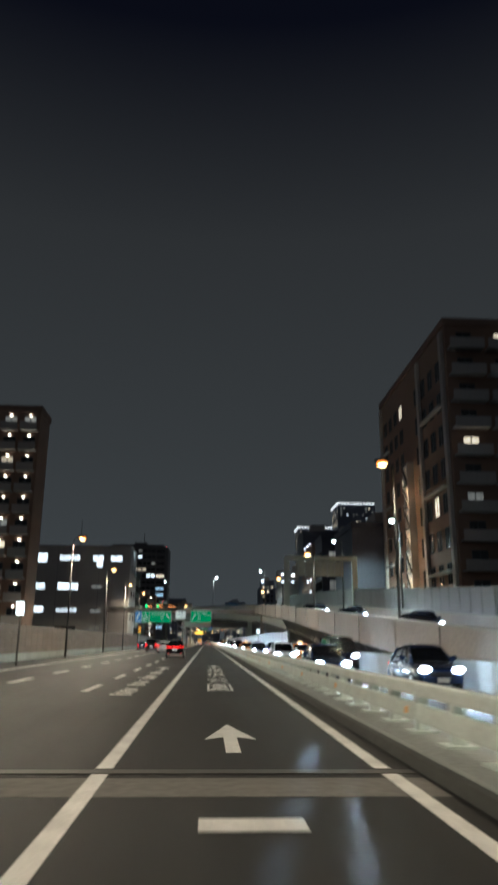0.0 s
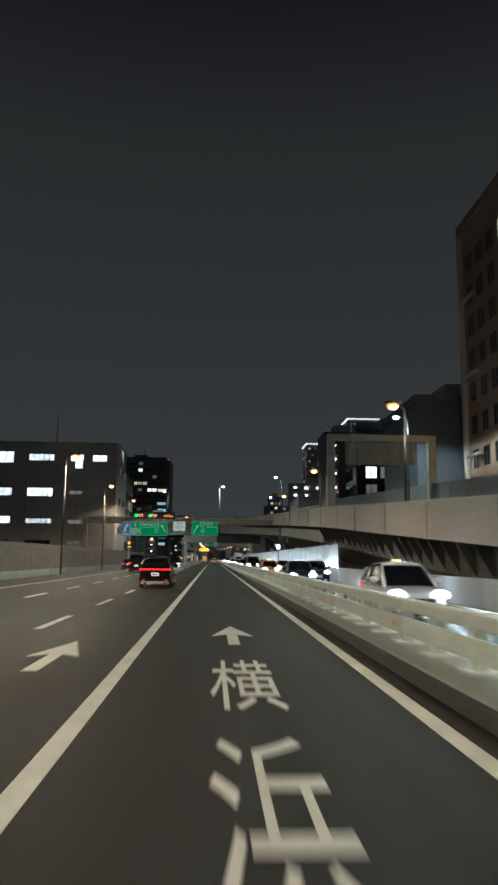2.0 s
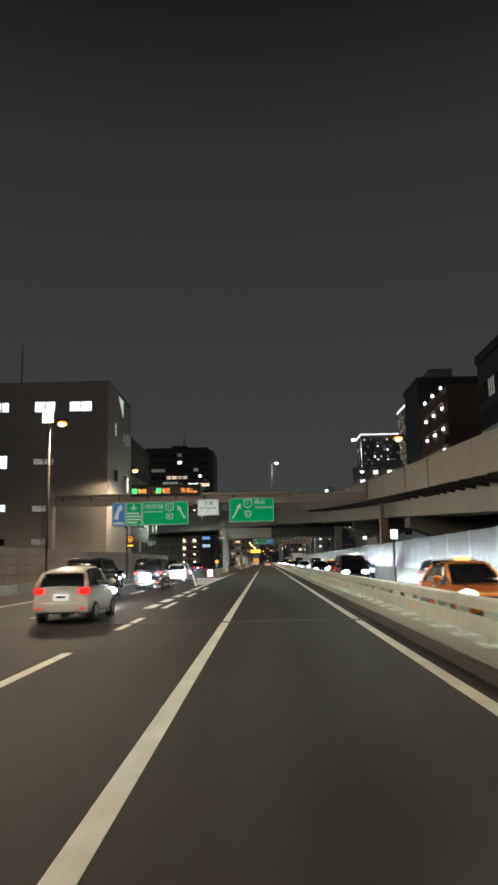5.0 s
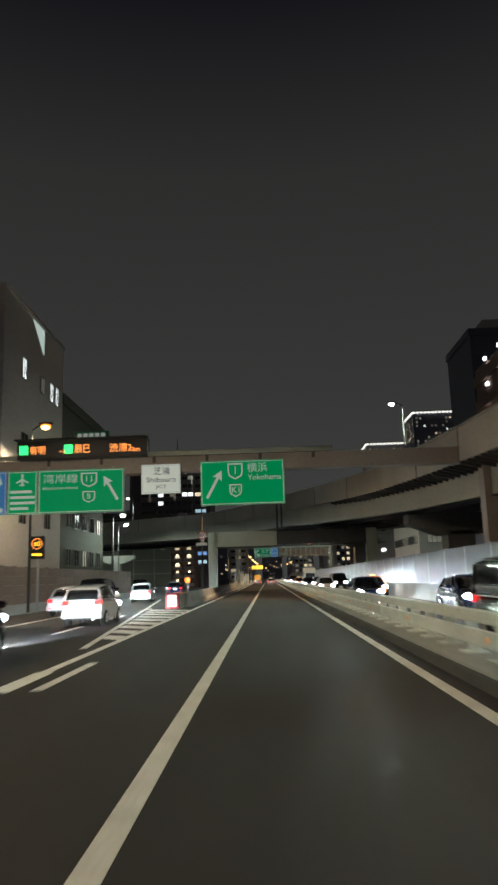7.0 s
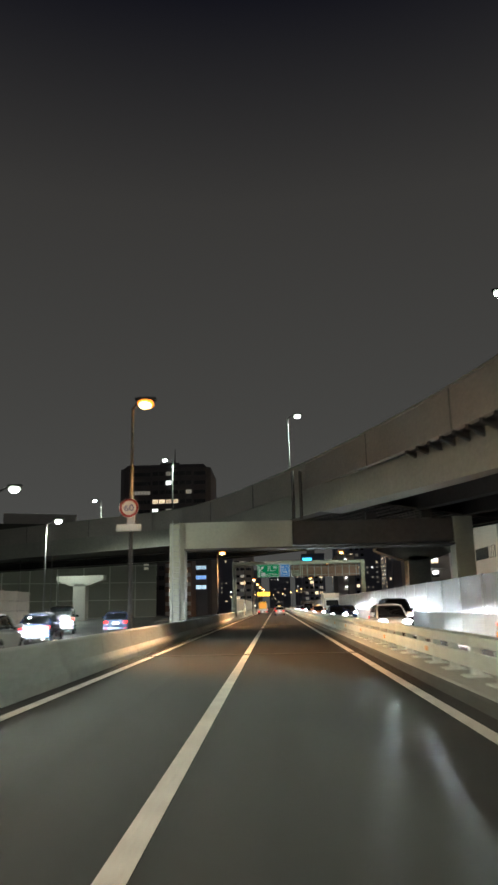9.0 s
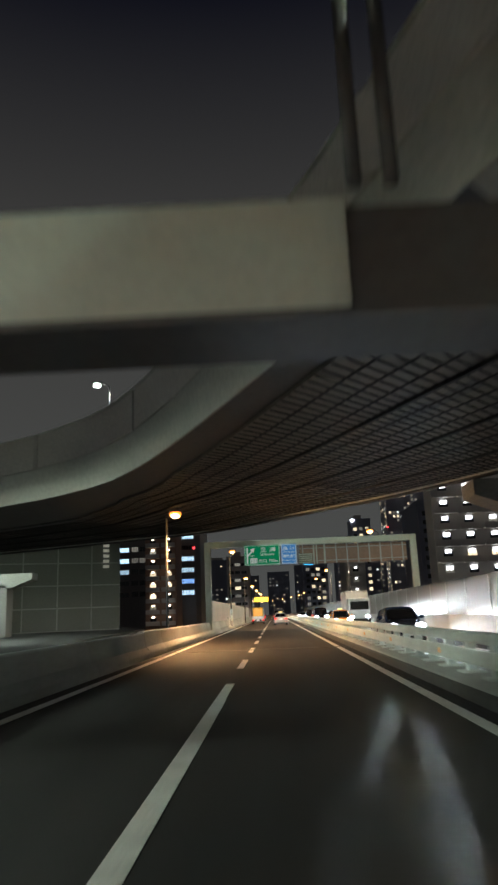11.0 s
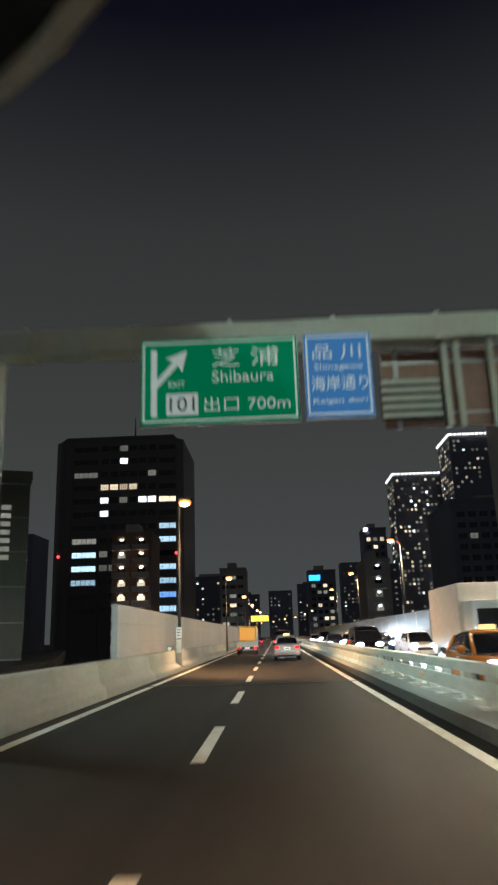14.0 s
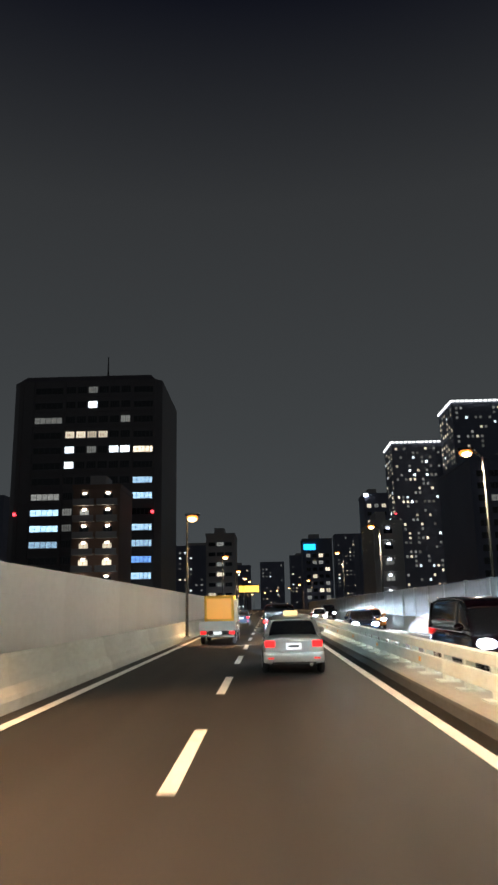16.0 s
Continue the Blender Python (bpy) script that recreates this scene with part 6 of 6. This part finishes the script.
put(car("black_minivan", VAN, P_BLACK, "tall black van ahead in the lane", category="van", beam=True), 1.6, 283)
put(car("dark_sedan", SEDAN, P_BLUE, "dark sedan far ahead with red tail lamps", beam=True), -1.6, 318)
put(car("dark_sedan", SEDAN, P_BLUE, "dark sedan far ahead in the near lane", beam=True), 1.7, 345)


def truck(x, y, label):
    t = thing("utility_truck", 0, 0, 0, label, "truck", "traffic")
    part("cab", box(-0.85, 0.85, 1.6, 3.1, 0.45, 2.2, 0.12), P_WHITE, t)
    part("cab_rear_glass", box(-0.6, 0.6, 1.57, 1.6, 1.5, 2.0), CARGLASS, t)
    part("chassis", box(-0.45, 0.45, -2.4, 3.0, 0.45, 0.65), PLASTIC, t)
    part("bed", box(-0.9, 0.9, -2.4, 1.5, 0.65, 1.05, 0.03), P_WHITE, t)
    part("tailgate", box(-0.9, 0.9, -2.46, -2.4, 0.66, 1.1, 0.01), P_WHITE, t)
    sb = part("sign_frame", box(-0.75, 0.75, -1.2, -0.9, 1.05, 2.35, 0.03), P_YELLOW, t)
    part("lit_board", box(-0.62, 0.62, -1.23, -1.2, 1.2, 2.2), glow("truck_board_glow", (1.0, 0.45, 0.06), 0.45), sb)
    part("light_bar", box(-0.7, 0.7, 1.8, 2.1, 2.2, 2.38, 0.04), LED_Y, t)
    for s in (-1, 1):
        part("tail_lamp", box(s * 0.7 - 0.13, s * 0.7 + 0.13, -2.5, -2.4, 0.5, 0.62, 0.02), TAIL, t)
        for yy in (-1.5, 2.2):
            wheel(t, s * 0.88, yy, 0.36, s)
    part("rear_bumper", box(-0.8, 0.8, -2.5, -2.4, 0.36, 0.46), ALLOY, t)
    part("rear_plate", box(-0.2, 0.2, -2.52, -2.5, 0.48, 0.62), PLATE, t)
    return put(t, x, y)


truck(-1.45, 281.5, "white road-works truck carrying a glowing yellow board")


def box_truck(x, y, rz, label):
    t = thing("box_truck", 0, 0, 0, label, "truck", "traffic")
    part("cab", box(-1.0, 1.0, 1.9, 3.4, 0.5, 2.5, 0.15), P_WHITE, t)
    part("windscreen", box(-0.85, 0.85, 3.38, 3.42, 1.45, 2.2), CARGLASS, t)
    part("cargo_box", box(-1.08, 1.08, -3.3, 1.75, 0.85, 3.2, 0.04), PALEW, t)
    part("chassis", box(-0.5, 0.5, -3.2, 3.2, 0.5, 0.85), PLASTIC, t)
    for s in (-1, 1):
        hl = part("headlamp", pod(s * 0.72, 3.38, 0.8, 0.2, 0.1, 0.13), HEADL, t)
        part("projector", pod(s * 0.72, 3.44, 0.8, 0.1, 0.06, 0.1), HEADC, hl)
        for yy in (-2.2, 2.6):
            wheel(t, s * 1.0, yy, 0.42, s)
    part("front_bumper", box(-1.0, 1.0, 3.3, 3.5, 0.4, 0.65, 0.04), PLASTIC, t)
    spot("headlight_beam", t, (0, 3.55, 0.85), (0, 16, -1.5), HEAD_W, XENON, 30, 0.4, 0.1)
    return put(t, x, y, rz)


# oncoming traffic
kinds = [car("oncoming_sedan", SEDAN, P_BLUE, "dark sedan with dazzling white headlamps", beam=True, brake=False), car("oncoming_minivan", VAN, P_BLACK, "black minivan with dazzling white headlamps", beam=True, brake=False, category="van"),
         car("oncoming_hatchback", HATCH, P_WHITE, "white hatchback with dazzling white headlamps", beam=True, brake=False), car("oncoming_taxi", SEDAN, P_ORANGE, "orange taxi with bright headlamps", beam=True, brake=False, taxi=True)]
spots_ = [(6.4, 31), (9.0, 42), (6.5, 50), (9.0, 60), (6.4, 73), (9.0, 84), (6.5, 97), (9.1, 110), (6.4, 122), (9.0, 137), (6.5, 149), (9.0, 163), (6.4, 176), (9.0, 190),
          (6.5, 207), (9.0, 222), (6.5, 236), (9.0, 259), (6.4, 262), (9.0, 274), (6.5, 287), (9.0, 300), (6.5, 322), (9.0, 340), (9.0, 25)]
for n, (x, y) in enumerate(spots_):
    m = pose(x, y, 0, 0, 0, 180 + rng.uniform(-0.6, 0.6))
    if n < len(kinds):
        kinds[n].matrix_basis = m
    else:
        copy_thing(kinds[(n * 3 + n // 5) % 4], m)
box_truck(8.9, 246, 180, "white box truck with bright headlamps")
# cars on the ramp
for x, y, z in ((13.2, 40, 1.68), (16.6, 50, 2.26), (13.2, 60, 2.85), (16.6, 74, 3.72), (13.3, 84, 4.3), (16.6, 98, 5.1), (13.3, 112, 5.85)):
    copy_thing(kinds[0], pose(x, y, z + 0.02, -3.3, 0, 180))
